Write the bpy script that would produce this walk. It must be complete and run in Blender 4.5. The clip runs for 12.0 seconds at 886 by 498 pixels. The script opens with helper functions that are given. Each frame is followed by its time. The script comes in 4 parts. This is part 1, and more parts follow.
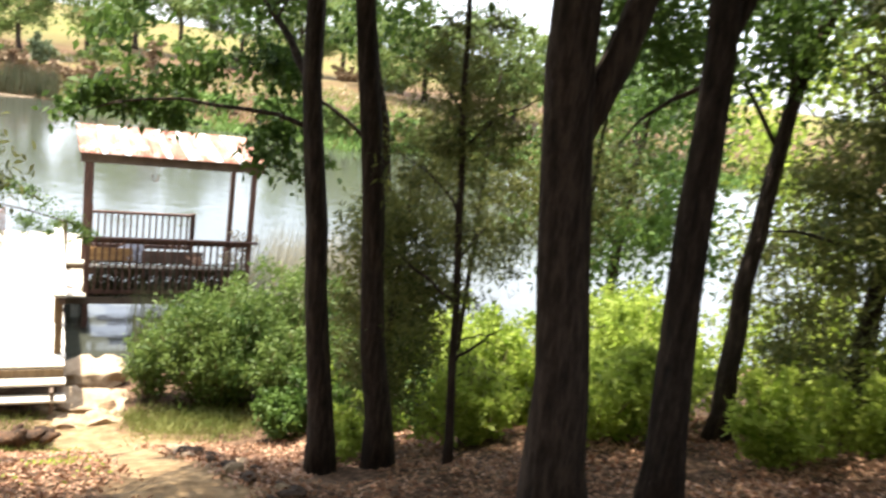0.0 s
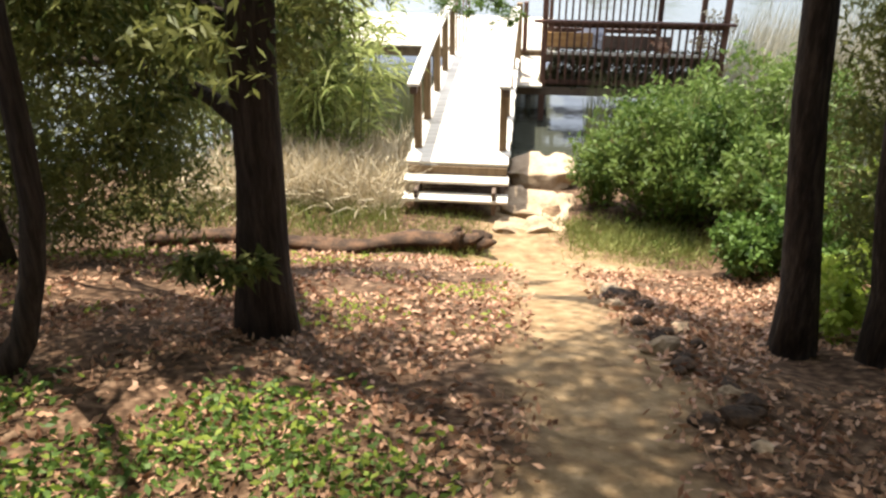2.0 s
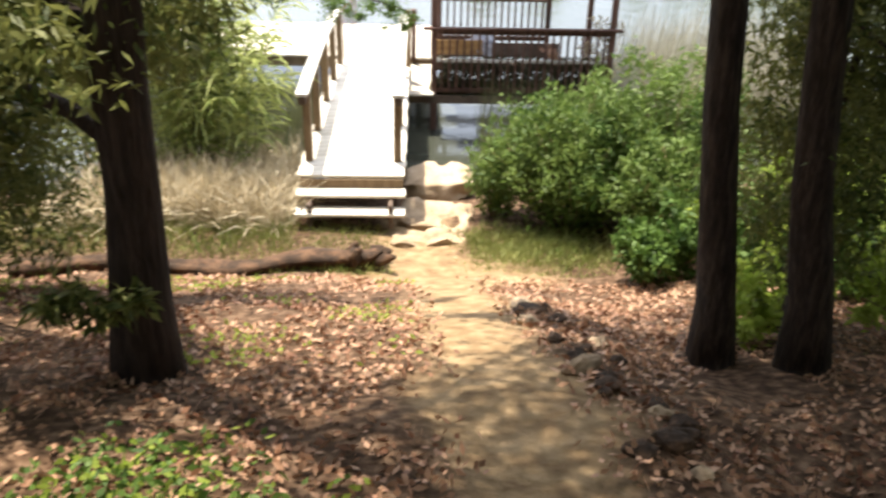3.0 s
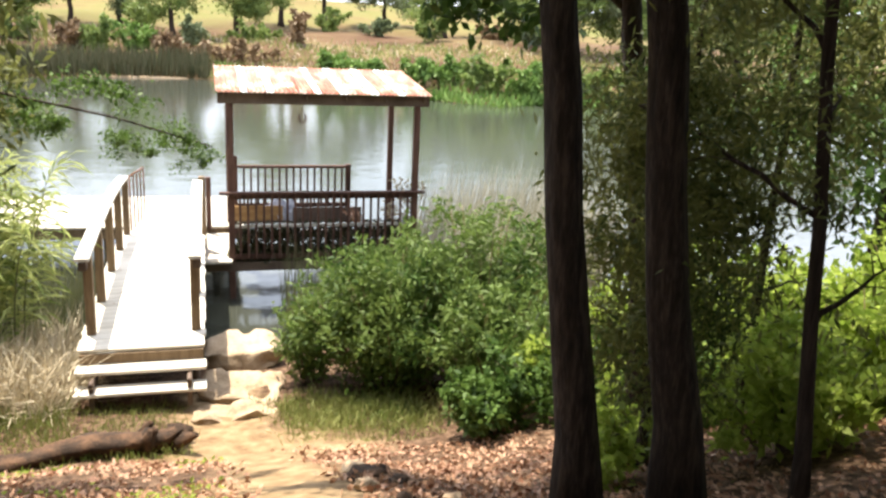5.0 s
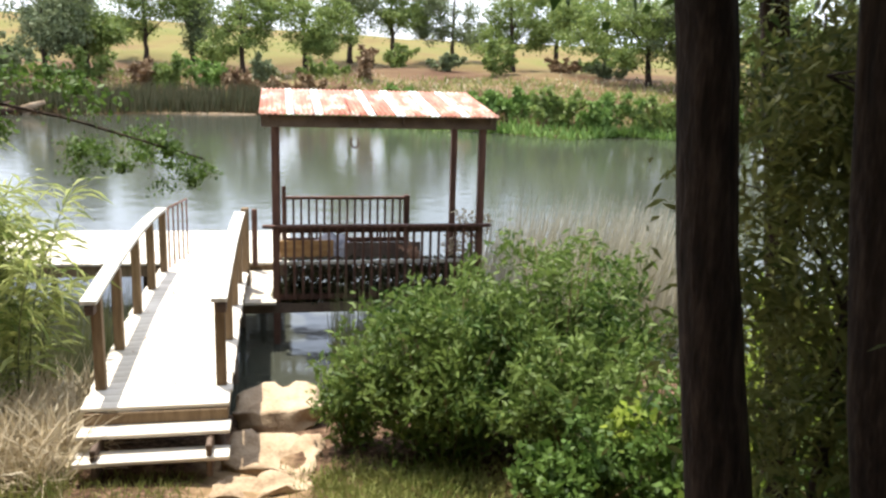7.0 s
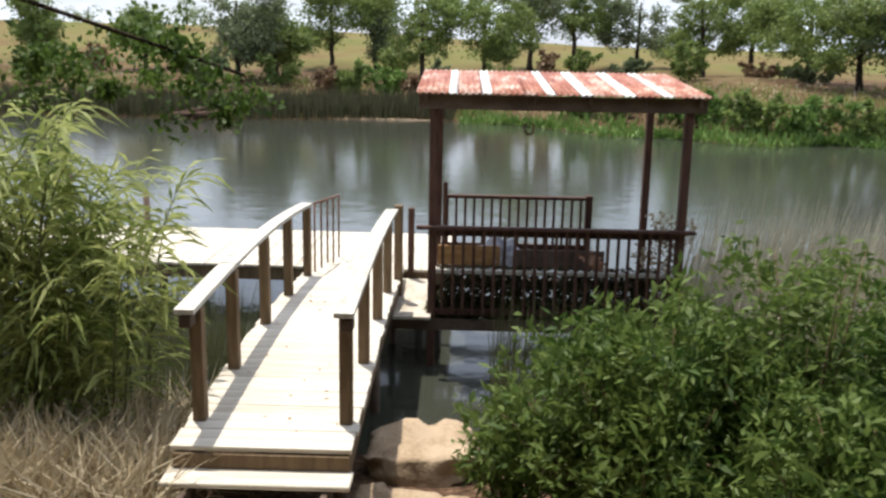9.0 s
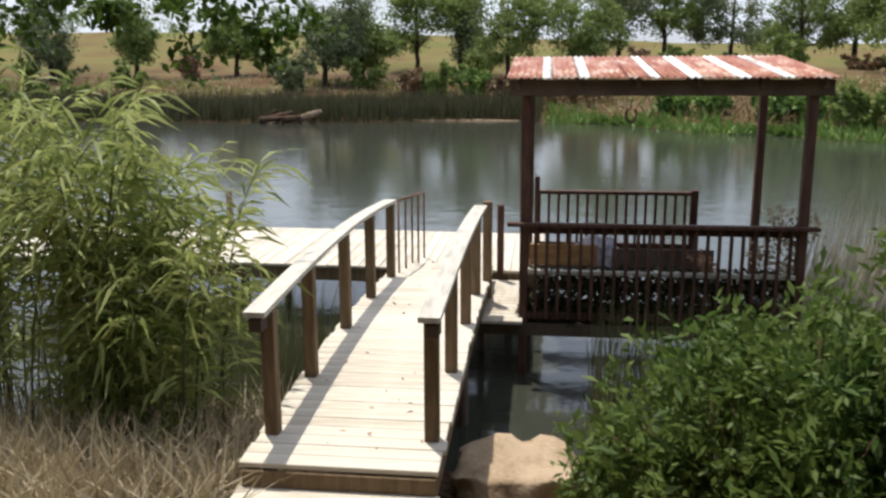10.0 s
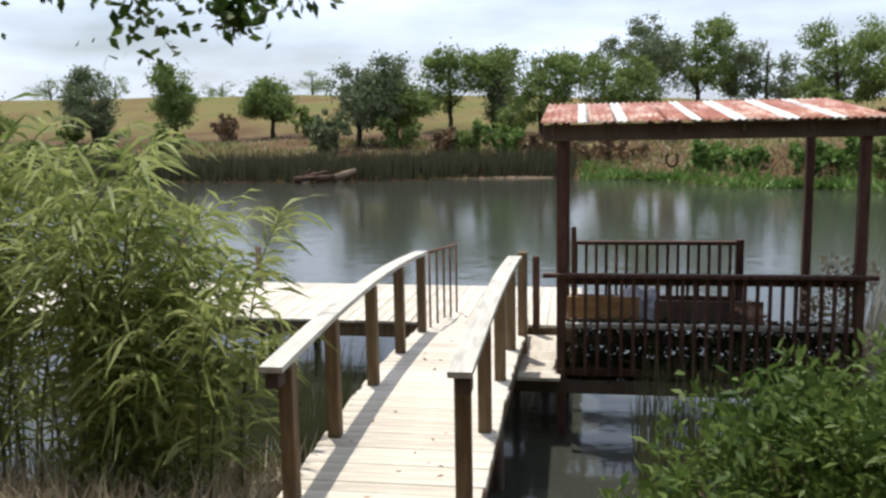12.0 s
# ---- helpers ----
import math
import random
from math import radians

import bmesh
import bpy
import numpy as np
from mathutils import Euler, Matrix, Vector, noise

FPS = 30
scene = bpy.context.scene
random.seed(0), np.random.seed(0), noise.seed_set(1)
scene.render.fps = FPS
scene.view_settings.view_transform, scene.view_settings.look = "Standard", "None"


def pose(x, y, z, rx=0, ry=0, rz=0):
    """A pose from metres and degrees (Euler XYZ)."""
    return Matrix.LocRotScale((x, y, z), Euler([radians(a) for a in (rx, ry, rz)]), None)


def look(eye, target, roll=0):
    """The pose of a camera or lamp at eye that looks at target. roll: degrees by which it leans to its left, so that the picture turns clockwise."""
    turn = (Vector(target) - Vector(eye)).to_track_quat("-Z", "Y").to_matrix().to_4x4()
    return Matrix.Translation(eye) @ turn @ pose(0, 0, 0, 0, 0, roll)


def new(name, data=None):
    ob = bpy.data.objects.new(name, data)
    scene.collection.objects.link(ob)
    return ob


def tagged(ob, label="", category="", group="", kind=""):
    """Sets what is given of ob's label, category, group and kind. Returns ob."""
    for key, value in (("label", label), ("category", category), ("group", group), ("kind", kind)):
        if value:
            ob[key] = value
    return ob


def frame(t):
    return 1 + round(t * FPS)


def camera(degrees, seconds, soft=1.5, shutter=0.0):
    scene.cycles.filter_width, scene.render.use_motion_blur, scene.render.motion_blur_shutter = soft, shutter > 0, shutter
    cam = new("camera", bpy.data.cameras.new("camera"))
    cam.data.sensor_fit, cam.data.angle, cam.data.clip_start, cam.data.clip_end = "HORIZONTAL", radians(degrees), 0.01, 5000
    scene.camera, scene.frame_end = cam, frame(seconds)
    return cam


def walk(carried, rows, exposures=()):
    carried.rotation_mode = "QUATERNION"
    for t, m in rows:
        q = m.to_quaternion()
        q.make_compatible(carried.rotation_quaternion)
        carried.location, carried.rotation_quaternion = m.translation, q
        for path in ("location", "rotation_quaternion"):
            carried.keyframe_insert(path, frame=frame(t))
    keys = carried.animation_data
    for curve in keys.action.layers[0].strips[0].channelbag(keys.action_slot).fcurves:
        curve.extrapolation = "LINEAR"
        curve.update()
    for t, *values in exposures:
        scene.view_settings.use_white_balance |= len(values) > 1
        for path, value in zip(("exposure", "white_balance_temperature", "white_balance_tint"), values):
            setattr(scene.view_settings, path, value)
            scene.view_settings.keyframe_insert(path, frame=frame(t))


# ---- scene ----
cam = camera(55.0, 12.0, soft=2.5, shutter=0.3)
PATH = [
    (0, (0.38, -12.4, 4.7), (1.23, -10.64, 4.3), 7.6),
    (0.5, (0.71, -11.66, 4.6), (1.31, -9.815, 4.108), 6.8),
    (1, (1.0, -11.02, 4.39), (1.302, -9.085, 3.968), 4.8),
    (1.5, (1.114, -10.516, 4.279), (1.129, -8.625, 3.627), 2.8),
    (2, (0.985, -10.33, 4.205), (0.795, -8.573, 3.27), -0.1),
    (2.5, (0.98, -10.25, 4.17), (0.795, -8.49, 3.24), -1.0),
    (3, (0.896, -9.945, 4.066), (0.956, -8.166, 3.154), 1.3),
    (3.5, (0.75, -9.77, 3.96), (1.11, -8.003, 3.1), 4.5),
    (5.5, (0.916, -8.978, 3.517), (1.444, -7.102, 3.072), 2.3),
    (6, (1.087, -8.47, 3.522), (1.528, -6.572, 3.071), 2.2),
    (6.5, (1.15, -8.203, 3.387), (1.569, -6.299, 2.942), 1.8),
    (8.5, (1.515, -6.24, 2.85), (1.581, -4.277, 2.473), 1.3),
    (9, (1.461, -5.769, 2.728), (1.428, -3.812, 2.317), 1.1),
    (9.5, (1.465, -5.507, 2.661), (1.322, -3.564, 2.21), 0.5),
    (10, (1.367, -5.06, 2.531), (1.134, -3.115, 2.125), -0.2),
    (10.5, (1.376, -4.904, 2.491), (1.047, -2.96, 2.155), -0.8),
    (11, (1.317, -4.73, 2.414), (0.94, -2.789, 2.114), -1.3),
    (11.5, (1.313, -4.684, 2.388), (0.936, -2.74, 2.111), -1.3),
    (12, (1.34, -4.661, 2.382), (1.025, -2.704, 2.113), -1.0),
]
EXPOSURES = [(0, 1.8, 7000, 10), (1.5, 1.5, 7000, 10), (3.5, 1.5, 7000, 10), (6.5, 1.25, 6800, 10), (8.5, 0.5, 6600, 10), (9.5, 0.12, 6700, 10), (11, -0.1, 6700, 10), (12, -0.02, 6450, 10)]
walk(cam, [(t, look(eye, target, roll)) for t, eye, target, roll in PATH], EXPOSURES)

# ---- sky and sun ----
world = bpy.data.worlds.new("sky")
scene.world = world
world.use_nodes = True
wn, wl = world.node_tree.nodes, world.node_tree.links
wn.clear()
sky = wn.new("ShaderNodeTexSky")
sky.sky_type, sky.sun_disc = "NISHITA", False
SUN = Vector((-0.17, 0.24, 0.95)).normalized()
sky.sun_elevation = math.asin(SUN.z)
sky.sun_rotation = math.atan2(SUN.x, SUN.y)
sky.dust_density = 3.0
wco = wn.new("ShaderNodeTexCoord")
wmap = wn.new("ShaderNodeMapping")
wmap.inputs["Scale"].default_value = (2.2, 2.2, 9.0)
wl.new(wco.outputs["Generated"], wmap.inputs["Vector"])
wnoise = wn.new("ShaderNodeTexNoise")
wnoise.inputs["Scale"].default_value, wnoise.inputs["Detail"].default_value = 1.6, 6
wl.new(wmap.outputs["Vector"], wnoise.inputs["Vector"])
wramp = wn.new("ShaderNodeValToRGB")
wramp.color_ramp.elements[0].position, wramp.color_ramp.elements[1].position = 0.22, 0.74
wl.new(wnoise.outputs["Fac"], wramp.inputs["Fac"])
wmix = wn.new("ShaderNodeMix")
wmix.data_type = "RGBA"
wl.new(wramp.outputs["Color"], wmix.inputs["Factor"])
wl.new(sky.outputs["Color"], wmix.inputs["A"])
wmix.inputs["B"].default_value = (8.4, 9.4, 11.4, 1)
wbg = wn.new("ShaderNodeBackground")
wbg.inputs["Strength"].default_value = 0.13
wl.new(wmix.outputs["Result"], wbg.inputs["Color"])
wout = wn.new("ShaderNodeOutputWorld")
wl.new(wbg.outputs["Background"], wout.inputs["Surface"])

sun = new("sun", bpy.data.lights.new("sun", "SUN"))
sun.data.energy, sun.data.angle, sun.data.color = 4.6, radians(0.6), (1.0, 0.95, 0.86)
sun.matrix_world = look(SUN * 40, (0, 0, 0))


# ---- materials ----
def mat(name, colours, scale=3.0, fine=30.0, rough=0.85, bump=0.3, metal=0.0, stretch=(1, 1, 1), vary=0.25, island=False,
        clear=0.0, specular=0.3):
    """Procedural surface: coarse stains between two or three colours, fine grain, relief, and a shift from piece to piece."""
    m = bpy.data.materials.new(name)
    m.use_nodes = True
    n, l = m.node_tree.nodes, m.node_tree.links
    n.clear()
    out, bsdf = n.new("ShaderNodeOutputMaterial"), n.new("ShaderNodeBsdfPrincipled")
    co, mp = n.new("ShaderNodeTexCoord"), n.new("ShaderNodeMapping")
    mp.inputs["Scale"].default_value = stretch
    l.new(co.outputs["Object"], mp.inputs["Vector"])
    big, small = n.new("ShaderNodeTexNoise"), n.new("ShaderNodeTexNoise")
    for node, s, d in ((big, scale, 5), (small, fine, 6)):
        node.inputs["Scale"].default_value, node.inputs["Detail"].default_value = s, d
        l.new(mp.outputs["Vector"], node.inputs["Vector"])
    rnd = n.new("ShaderNodeNewGeometry" if island else "ShaderNodeObjectInfo")
    chance = rnd.outputs["Random Per Island" if island else "Random"]
    add = n.new("ShaderNodeMath")
    add.operation = "MULTIPLY_ADD"
    l.new(small.outputs["Fac"], add.inputs[0])
    add.inputs[1].default_value = 0.5
    l.new(big.outputs["Fac"], add.inputs[2])
    add2 = n.new("ShaderNodeMath")
    add2.operation = "MULTIPLY_ADD"
    l.new(chance, add2.inputs[0])
    add2.inputs[1].default_value = vary
    l.new(add.outputs[0], add2.inputs[2])
    ramp = n.new("ShaderNodeValToRGB")
    e = ramp.color_ramp.elements
    lo, hi = 0.52, 0.98 + vary
    e[0].position, e[1].position = lo, min(hi, 1.0)
    e[0].color, e[1].color = (*colours[0], 1), (*colours[-1], 1)
    for i, c in enumerate(colours[1:-1]):
        x = e.new(lo + (min(hi, 1.0) - lo) * (i + 1) / (len(colours) - 1))
        x.color = (*c, 1)
    l.new(add2.outputs[0], ramp.inputs["Fac"])
    l.new(ramp.outputs["Color"], bsdf.inputs["Base Color"])
    bsdf.inputs["Roughness"].default_value, bsdf.inputs["Metallic"].default_value = rough, metal
    bsdf.inputs["Specular IOR Level"].default_value = specular
    if bump:
        b = n.new("ShaderNodeBump")
        b.inputs["Strength"].default_value, b.inputs["Distance"].default_value = bump, 0.02
        l.new(add.outputs[0], b.inputs["Height"])
        l.new(b.outputs["Normal"], bsdf.inputs["Normal"])
    if clear:
        tr, mx = n.new("ShaderNodeBsdfTranslucent"), n.new("ShaderNodeMixShader")
        l.new(ramp.outputs["Color"], tr.inputs["Color"])
        mx.inputs["Fac"].default_value = clear
        l.new(bsdf.outputs["BSDF"], mx.inputs[1])
        l.new(tr.outputs["BSDF"], mx.inputs[2])
        l.new(mx.outputs["Shader"], out.inputs["Surface"])
    else:
        l.new(bsdf.outputs["BSDF"], out.inputs["Surface"])
    return m


def leafy(name, *colours, clear=0.35):
    return mat(name, colours, scale=1.2, fine=9, rough=0.55, bump=0, vary=0.45, island=True, clear=clear, specular=0.25)


DECK = mat("weathered_planks", [(0.40, 0.35, 0.28), (0.54, 0.49, 0.41), (0.64, 0.59, 0.51)], 2, 40, 0.8, 0.25, stretch=(1, 6, 6), vary=0.3)
DOCK = mat("pale_planks", [(0.38, 0.33, 0.27), (0.51, 0.46, 0.38), (0.61, 0.56, 0.48)], 2, 40, 0.8, 0.25, stretch=(6, 1, 6), vary=0.3)
RAIL = mat("grey_rail_wood", [(0.36, 0.34, 0.30), (0.52, 0.50, 0.45), (0.62, 0.59, 0.53)], 3, 45, 0.8, 0.25, stretch=(6, 1, 6), vary=0.2)
POST = mat("brown_post_wood", [(0.085, 0.055, 0.03), (0.145, 0.098, 0.056), (0.21, 0.145, 0.086)], 3, 45, 0.8, 0.3, stretch=(7, 7, 1), vary=0.2)
RED = mat("red_stained_wood", [(0.038, 0.019, 0.014), (0.068, 0.032, 0.023), (0.115, 0.058, 0.042)], 3, 40, 0.75, 0.25, stretch=(6, 6, 1), vary=0.25)
DARKWOOD = mat("dark_beam_wood", [(0.05, 0.035, 0.025), (0.09, 0.06, 0.045), (0.14, 0.10, 0.075)], 3, 35, 0.8, 0.3, vary=0.2)
ORANGE = mat("orange_board", [(0.25, 0.13, 0.05), (0.36, 0.20, 0.08), (0.44, 0.26, 0.11)], 3, 35, 0.8, 0.3, stretch=(1, 6, 6))
RUST = mat("rusted_sheet", [(0.16, 0.045, 0.028), (0.27, 0.085, 0.05), (0.36, 0.15, 0.10), (0.5, 0.38, 0.32)], 2.2, 14, 0.6, 0.1, 0.15, stretch=(3, .8, 1), vary=0.15)
ZINC = mat("galvanised_sheet", [(0.30, 0.20, 0.16), (0.55, 0.52, 0.49), (0.68, 0.67, 0.65), (0.74, 0.73, 0.72)], 1.6, 14, 0.5, 0.1, 0.2, stretch=(3, .8, 1), vary=0.2)
IRON = mat("rusty_iron", [(0.05, 0.03, 0.022), (0.10, 0.055, 0.04), (0.16, 0.085, 0.06)], 8, 60, 0.65, 0.2, 0.4)
STONE = mat("broken_concrete", [(0.17, 0.115, 0.07), (0.31, 0.225, 0.145), (0.42, 0.32, 0.22)], 4, 28, 0.9, 0.9)
BARK = mat("tree_bark", [(0.012, 0.008, 0.006), (0.032, 0.021, 0.015), (0.075, 0.051, 0.037)], 9, 34, 0.95, 1.0, stretch=(3, 3, 0.5), vary=0.1)
CEDARBARK = mat("cedar_bark", [(0.014, 0.009, 0.007), (0.034, 0.022, 0.016), (0.065, 0.043, 0.032)], 9, 40, 0.95, 1.0, stretch=(4, 4, 0.35), vary=0.1)
ROTTEN = mat("rotten_log", [(0.014, 0.009, 0.006), (0.04, 0.024, 0.015), (0.11, 0.06, 0.034)], 6, 30, 0.95, 1.0, vary=0.1)
CLOTH = mat("faded_cloth", [(0.10, 0.11, 0.16), (0.30, 0.31, 0.38), (0.5, 0.5, 0.54)], 9, 40, 0.9, 0.3)
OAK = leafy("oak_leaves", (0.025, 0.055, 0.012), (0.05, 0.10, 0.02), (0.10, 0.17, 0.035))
CEDAR = leafy("cedar_sprays", (0.024, 0.044, 0.012), (0.068, 0.094, 0.026), (0.18, 0.19, 0.056), clear=0.38)
WILLOW = leafy("willow_leaves", (0.020, 0.05, 0.010), (0.055, 0.105, 0.02), (0.14, 0.20, 0.05), clear=0.4)
# sunlight on these leaves is put into their raised yellow-green colours
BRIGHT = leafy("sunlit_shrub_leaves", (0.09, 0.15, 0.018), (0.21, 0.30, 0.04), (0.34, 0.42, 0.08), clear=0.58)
CANE = leafy("cane_leaves", (0.07, 0.12, 0.025), (0.17, 0.23, 0.055), (0.38, 0.42, 0.15), clear=0.45)
FARLEAF = leafy("far_foliage", (0.05, 0.088, 0.022), (0.10, 0.155, 0.04), (0.20, 0.26, 0.075), clear=0.38)
FARGREY = leafy("grey_willow_foliage", (0.06, 0.085, 0.04), (0.105, 0.135, 0.065), (0.165, 0.20, 0.10), clear=0.25)
REED = leafy("green_reeds", (0.045, 0.06, 0.022), (0.09, 0.105, 0.042), (0.17, 0.175, 0.085), clear=0.15)
FARREED = leafy("far_reeds", (0.03, 0.042, 0.017), (0.06, 0.068, 0.028), (0.11, 0.10, 0.05), clear=0.1)
PALEREED = leafy("pale_reeds", (0.16, 0.16, 0.10), (0.30, 0.28, 0.20), (0.48, 0.45, 0.36), clear=0.15)
DRY = leafy("dry_stalks", (0.20, 0.15, 0.09), (0.38, 0.31, 0.20), (0.58, 0.50, 0.36), clear=0.15)
LITTER = leafy("leaf_litter", (0.075, 0.03, 0.016), (0.22, 0.10, 0.058), (0.44, 0.26, 0.165), clear=0.1)
GRASS = leafy("grass_blades", (0.05, 0.085, 0.015), (0.12, 0.16, 0.035), (0.24, 0.25, 0.08), clear=0.25)
BRUSH = leafy("red_brush", (0.09, 0.05, 0.028), (0.16, 0.095, 0.052), (0.24, 0.165, 0.09), clear=0.1)
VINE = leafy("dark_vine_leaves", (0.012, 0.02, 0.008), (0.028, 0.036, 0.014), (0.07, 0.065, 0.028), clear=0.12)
LILY = leafy("shore_weeds", (0.05, 0.11, 0.018), (0.09, 0.17, 0.03), (0.16, 0.25, 0.06), clear=0.2)


def water_material():
    m = bpy.data.materials.new("pond_water")
    m.use_nodes = True
    n, l = m.node_tree.nodes, m.node_tree.links
    b = n["Principled BSDF"]
    b.inputs["Base Color"].default_value = (0.042, 0.046, 0.036, 1)
    b.inputs["Roughness"].default_value, b.inputs["IOR"].default_value = 0.11, 1.333
    b.inputs["Specular IOR Level"].default_value = 1.0
    co = n.new("ShaderNodeTexCoord")
    bumps = []
    for s, d in ((1.4, 0.016), (6.0, 0.004)):
        t, u = n.new("ShaderNodeTexNoise"), n.new("ShaderNodeBump")
        t.inputs["Scale"].default_value, t.inputs["Detail"].default_value = s, 3
        l.new(co.outputs["Object"], t.inputs["Vector"])
        u.inputs["Strength"].default_value, u.inputs["Distance"].default_value = 0.7, d
        l.new(t.outputs["Fac"], u.inputs["Height"])
        bumps.append(u)
    l.new(bumps[0].outputs["Normal"], bumps[1].inputs["Normal"])
    l.new(bumps[1].outputs["Normal"], b.inputs["Normal"])
    return m


def ground_material():
    """Bare sandy path, leaf-strewn soil, grassy shore and a dry far hillside, by place."""
    m = bpy.data.materials.new("earth")
    m.use_nodes = True
    n, l = m.node_tree.nodes, m.node_tree.links
    b = n["Principled BSDF"]
    b.inputs["Roughness"].default_value, b.inputs["Specular IOR Level"].default_value = 0.95, 0.1
    co = n.new("ShaderNodeTexCoord")

    def noise_of(scale, detail=6):
        t = n.new("ShaderNodeTexNoise")
        t.inputs["Scale"].default_value, t.inputs["Detail"].default_value = scale, detail
        l.new(co.outputs["Object"], t.inputs["Vector"])
        return t.outputs["Fac"]

    def ramp_of(fac, stops):
        r = n.new("ShaderNodeValToRGB")
        e = r.color_ramp.elements
        e[0].position, e[1].position = stops[0][0], stops[-1][0]
        e[0].color, e[1].color = (*stops[0][1], 1), (*stops[-1][1], 1)
        for p, c in stops[1:-1]:
            x = e.new(p)
            x.color = (*c, 1)
        l.new(fac, r.inputs["Fac"])
        return r.outputs["Color"]

    def blend(fac, a, c):
        x = n.new("ShaderNodeMix")
        x.data_type = "RGBA"
        l.new(fac, x.inputs["Factor"])
        l.new(a, x.inputs["A"])
        l.new(c, x.inputs["B"])
        return x.outputs["Result"]

    soil = ramp_of(noise_of(14), [(0.3, (0.03, 0.018, 0.011)), (0.5, (0.085, 0.05, 0.031)), (0.7, (0.2, 0.13, 0.085))])
    sand = ramp_of(noise_of(7), [(0.3, (0.15, 0.095, 0.052)), (0.5, (0.22, 0.15, 0.083)), (0.7, (0.31, 0.22, 0.13))])
    hill = ramp_of(noise_of(0.11), [(0.3, (0.13, 0.085, 0.04)), (0.5, (0.155, 0.13, 0.05)), (0.65, (0.12, 0.125, 0.038)), (0.8, (0.19, 0.155, 0.065))])
    bank = ramp_of(noise_of(0.22), [(0.3, (0.06, 0.03, 0.018)), (0.5, (0.11, 0.068, 0.038)), (0.7, (0.15, 0.12, 0.055))])
    a1, a2, a3 = (n.new("ShaderNodeAttribute") for _ in range(3))
    a1.attribute_name, a2.attribute_name, a3.attribute_name = "path", "far", "high"
    col = blend(a1.outputs["Fac"], soil, sand)
    col = blend(a2.outputs["Fac"], col, blend(a3.outputs["Fac"], bank, hill))
    l.new(col, b.inputs["Base Color"])
    u = n.new("ShaderNodeBump")
    u.inputs["Strength"].default_value, u.inputs["Distance"].default_value = 0.6, 0.03
    l.new(noise_of(22), u.inputs["Height"])
    l.new(u.outputs["Normal"], b.inputs["Normal"])
    return m


# ---- builders ----
def part(name, bm, material, parent=None, label=""):
    me = bpy.data.meshes.new(name)
    bm.to_mesh(me)
    bm.free()
    me.materials.append(material)
    ob = new(name, me)
    ob.parent = parent
    return tagged(ob, label)


def thing(name, x, y, z, label, category, group="", kind=""):
    ob = new(name)
    ob.empty_display_size = 0.2
    ob.location = (x, y, z)
    return tagged(ob, label, category, group, kind)


def add_box(bm, c, s, rz=0.0, rx=0.0, ry=0.0, bevel=0.006):
    r = bmesh.ops.create_cube(bm, size=1)
    vs = r["verts"]
    bmesh.ops.scale(bm, vec=s, verts=vs)
    if bevel:
        es = list({e for v in vs for e in v.link_edges})
        out = bmesh.ops.bevel(bm, geom=es, offset=min(bevel, min(s) * 0.3), segments=1, affect="EDGES", profile=0.5)
        vs = list({v for f in out["faces"] for v in f.verts} | {v for v in vs if v.is_valid})
    bmesh.ops.transform(bm, matrix=Matrix.Translation(c) @ Euler((rx, ry, rz)).to_matrix().to_4x4(), verts=vs)
    return bm


def box(c, s, rz=0.0, rx=0.0, ry=0.0, bevel=0.006):
    return add_box(bmesh.new(), c, s, rz, rx, ry, bevel)


def add_tube(bm, pts, radii, sides=8, rough=0.0, seed=0):
    """A tapered tube along points, with an uneven skin."""
    rng = random.Random(seed)
    rings = []
    pts = [Vector(p) for p in pts]
    phase = rng.random() * 6
    for i, (p, r) in enumerate(zip(pts, radii)):
        d = (pts[min(i + 1, len(pts) - 1)] - pts[max(i - 1, 0)]).normalized()
        u = d.cross(Vector((0.31, 0.95, 0.05))).normalized()
        w = d.cross(u)
        ring = []
        for k in range(sides):
            a = 2 * math.pi * k / sides + phase
            q = r * (1 + rough * (rng.random() - 0.5 + 0.6 * math.sin(3 * a + phase)))
            ring.append(bm.verts.new(p + (u * math.cos(a) + w * math.sin(a)) * q))
        rings.append(ring)
    for a, b in zip(rings, rings[1:]):
        for k in range(sides):
            f = bm.faces.new((a[k], a[(k + 1) % sides], b[(k + 1) % sides], b[k]))
            f.smooth = True
    bm.faces.new(rings[0][::-1])
    bm.faces.new(rings[-1])
    return bm


def cloud(name, centres, ways, lengths, widths, material, parent=None, label="", droop=0.0):
    """Many leaves in one mesh: each a folded blade with its base at a centre and its tip along a way."""
    c, w = np.asarray(centres, float), np.asarray(ways, float)
    n = len(c)
    w = w / (np.linalg.norm(w, axis=1, keepdims=True) + 1e-9)
    ln, wd = np.broadcast_to(lengths, (n,))[:, None], np.broadcast_to(widths, (n,))[:, None]
    side = np.cross(w, np.random.normal(size=(n, 3)))
    side /= np.linalg.norm(side, axis=1, keepdims=True) + 1e-9
    mid = c + w * ln * 0.45
    tip = c + w * ln
    tip[:, 2] -= droop * ln[:, 0]
    co = np.stack([c, mid + side * wd / 2, tip, mid - side * wd / 2], 1).reshape(-1, 3)
    me = bpy.data.meshes.new(name)
    me.vertices.add(4 * n)
    me.vertices.foreach_set("co", co.ravel())
    me.loops.add(4 * n)
    me.loops.foreach_set("vertex_index", np.arange(4 * n))
    me.polygons.add(n)
    me.polygons.foreach_set("loop_start", np.arange(n) * 4)
    me.update(calc_edges=True)
    me.materials.append(material)
    ob = new(name, me)
    ob.parent = parent
    return tagged(ob, label)


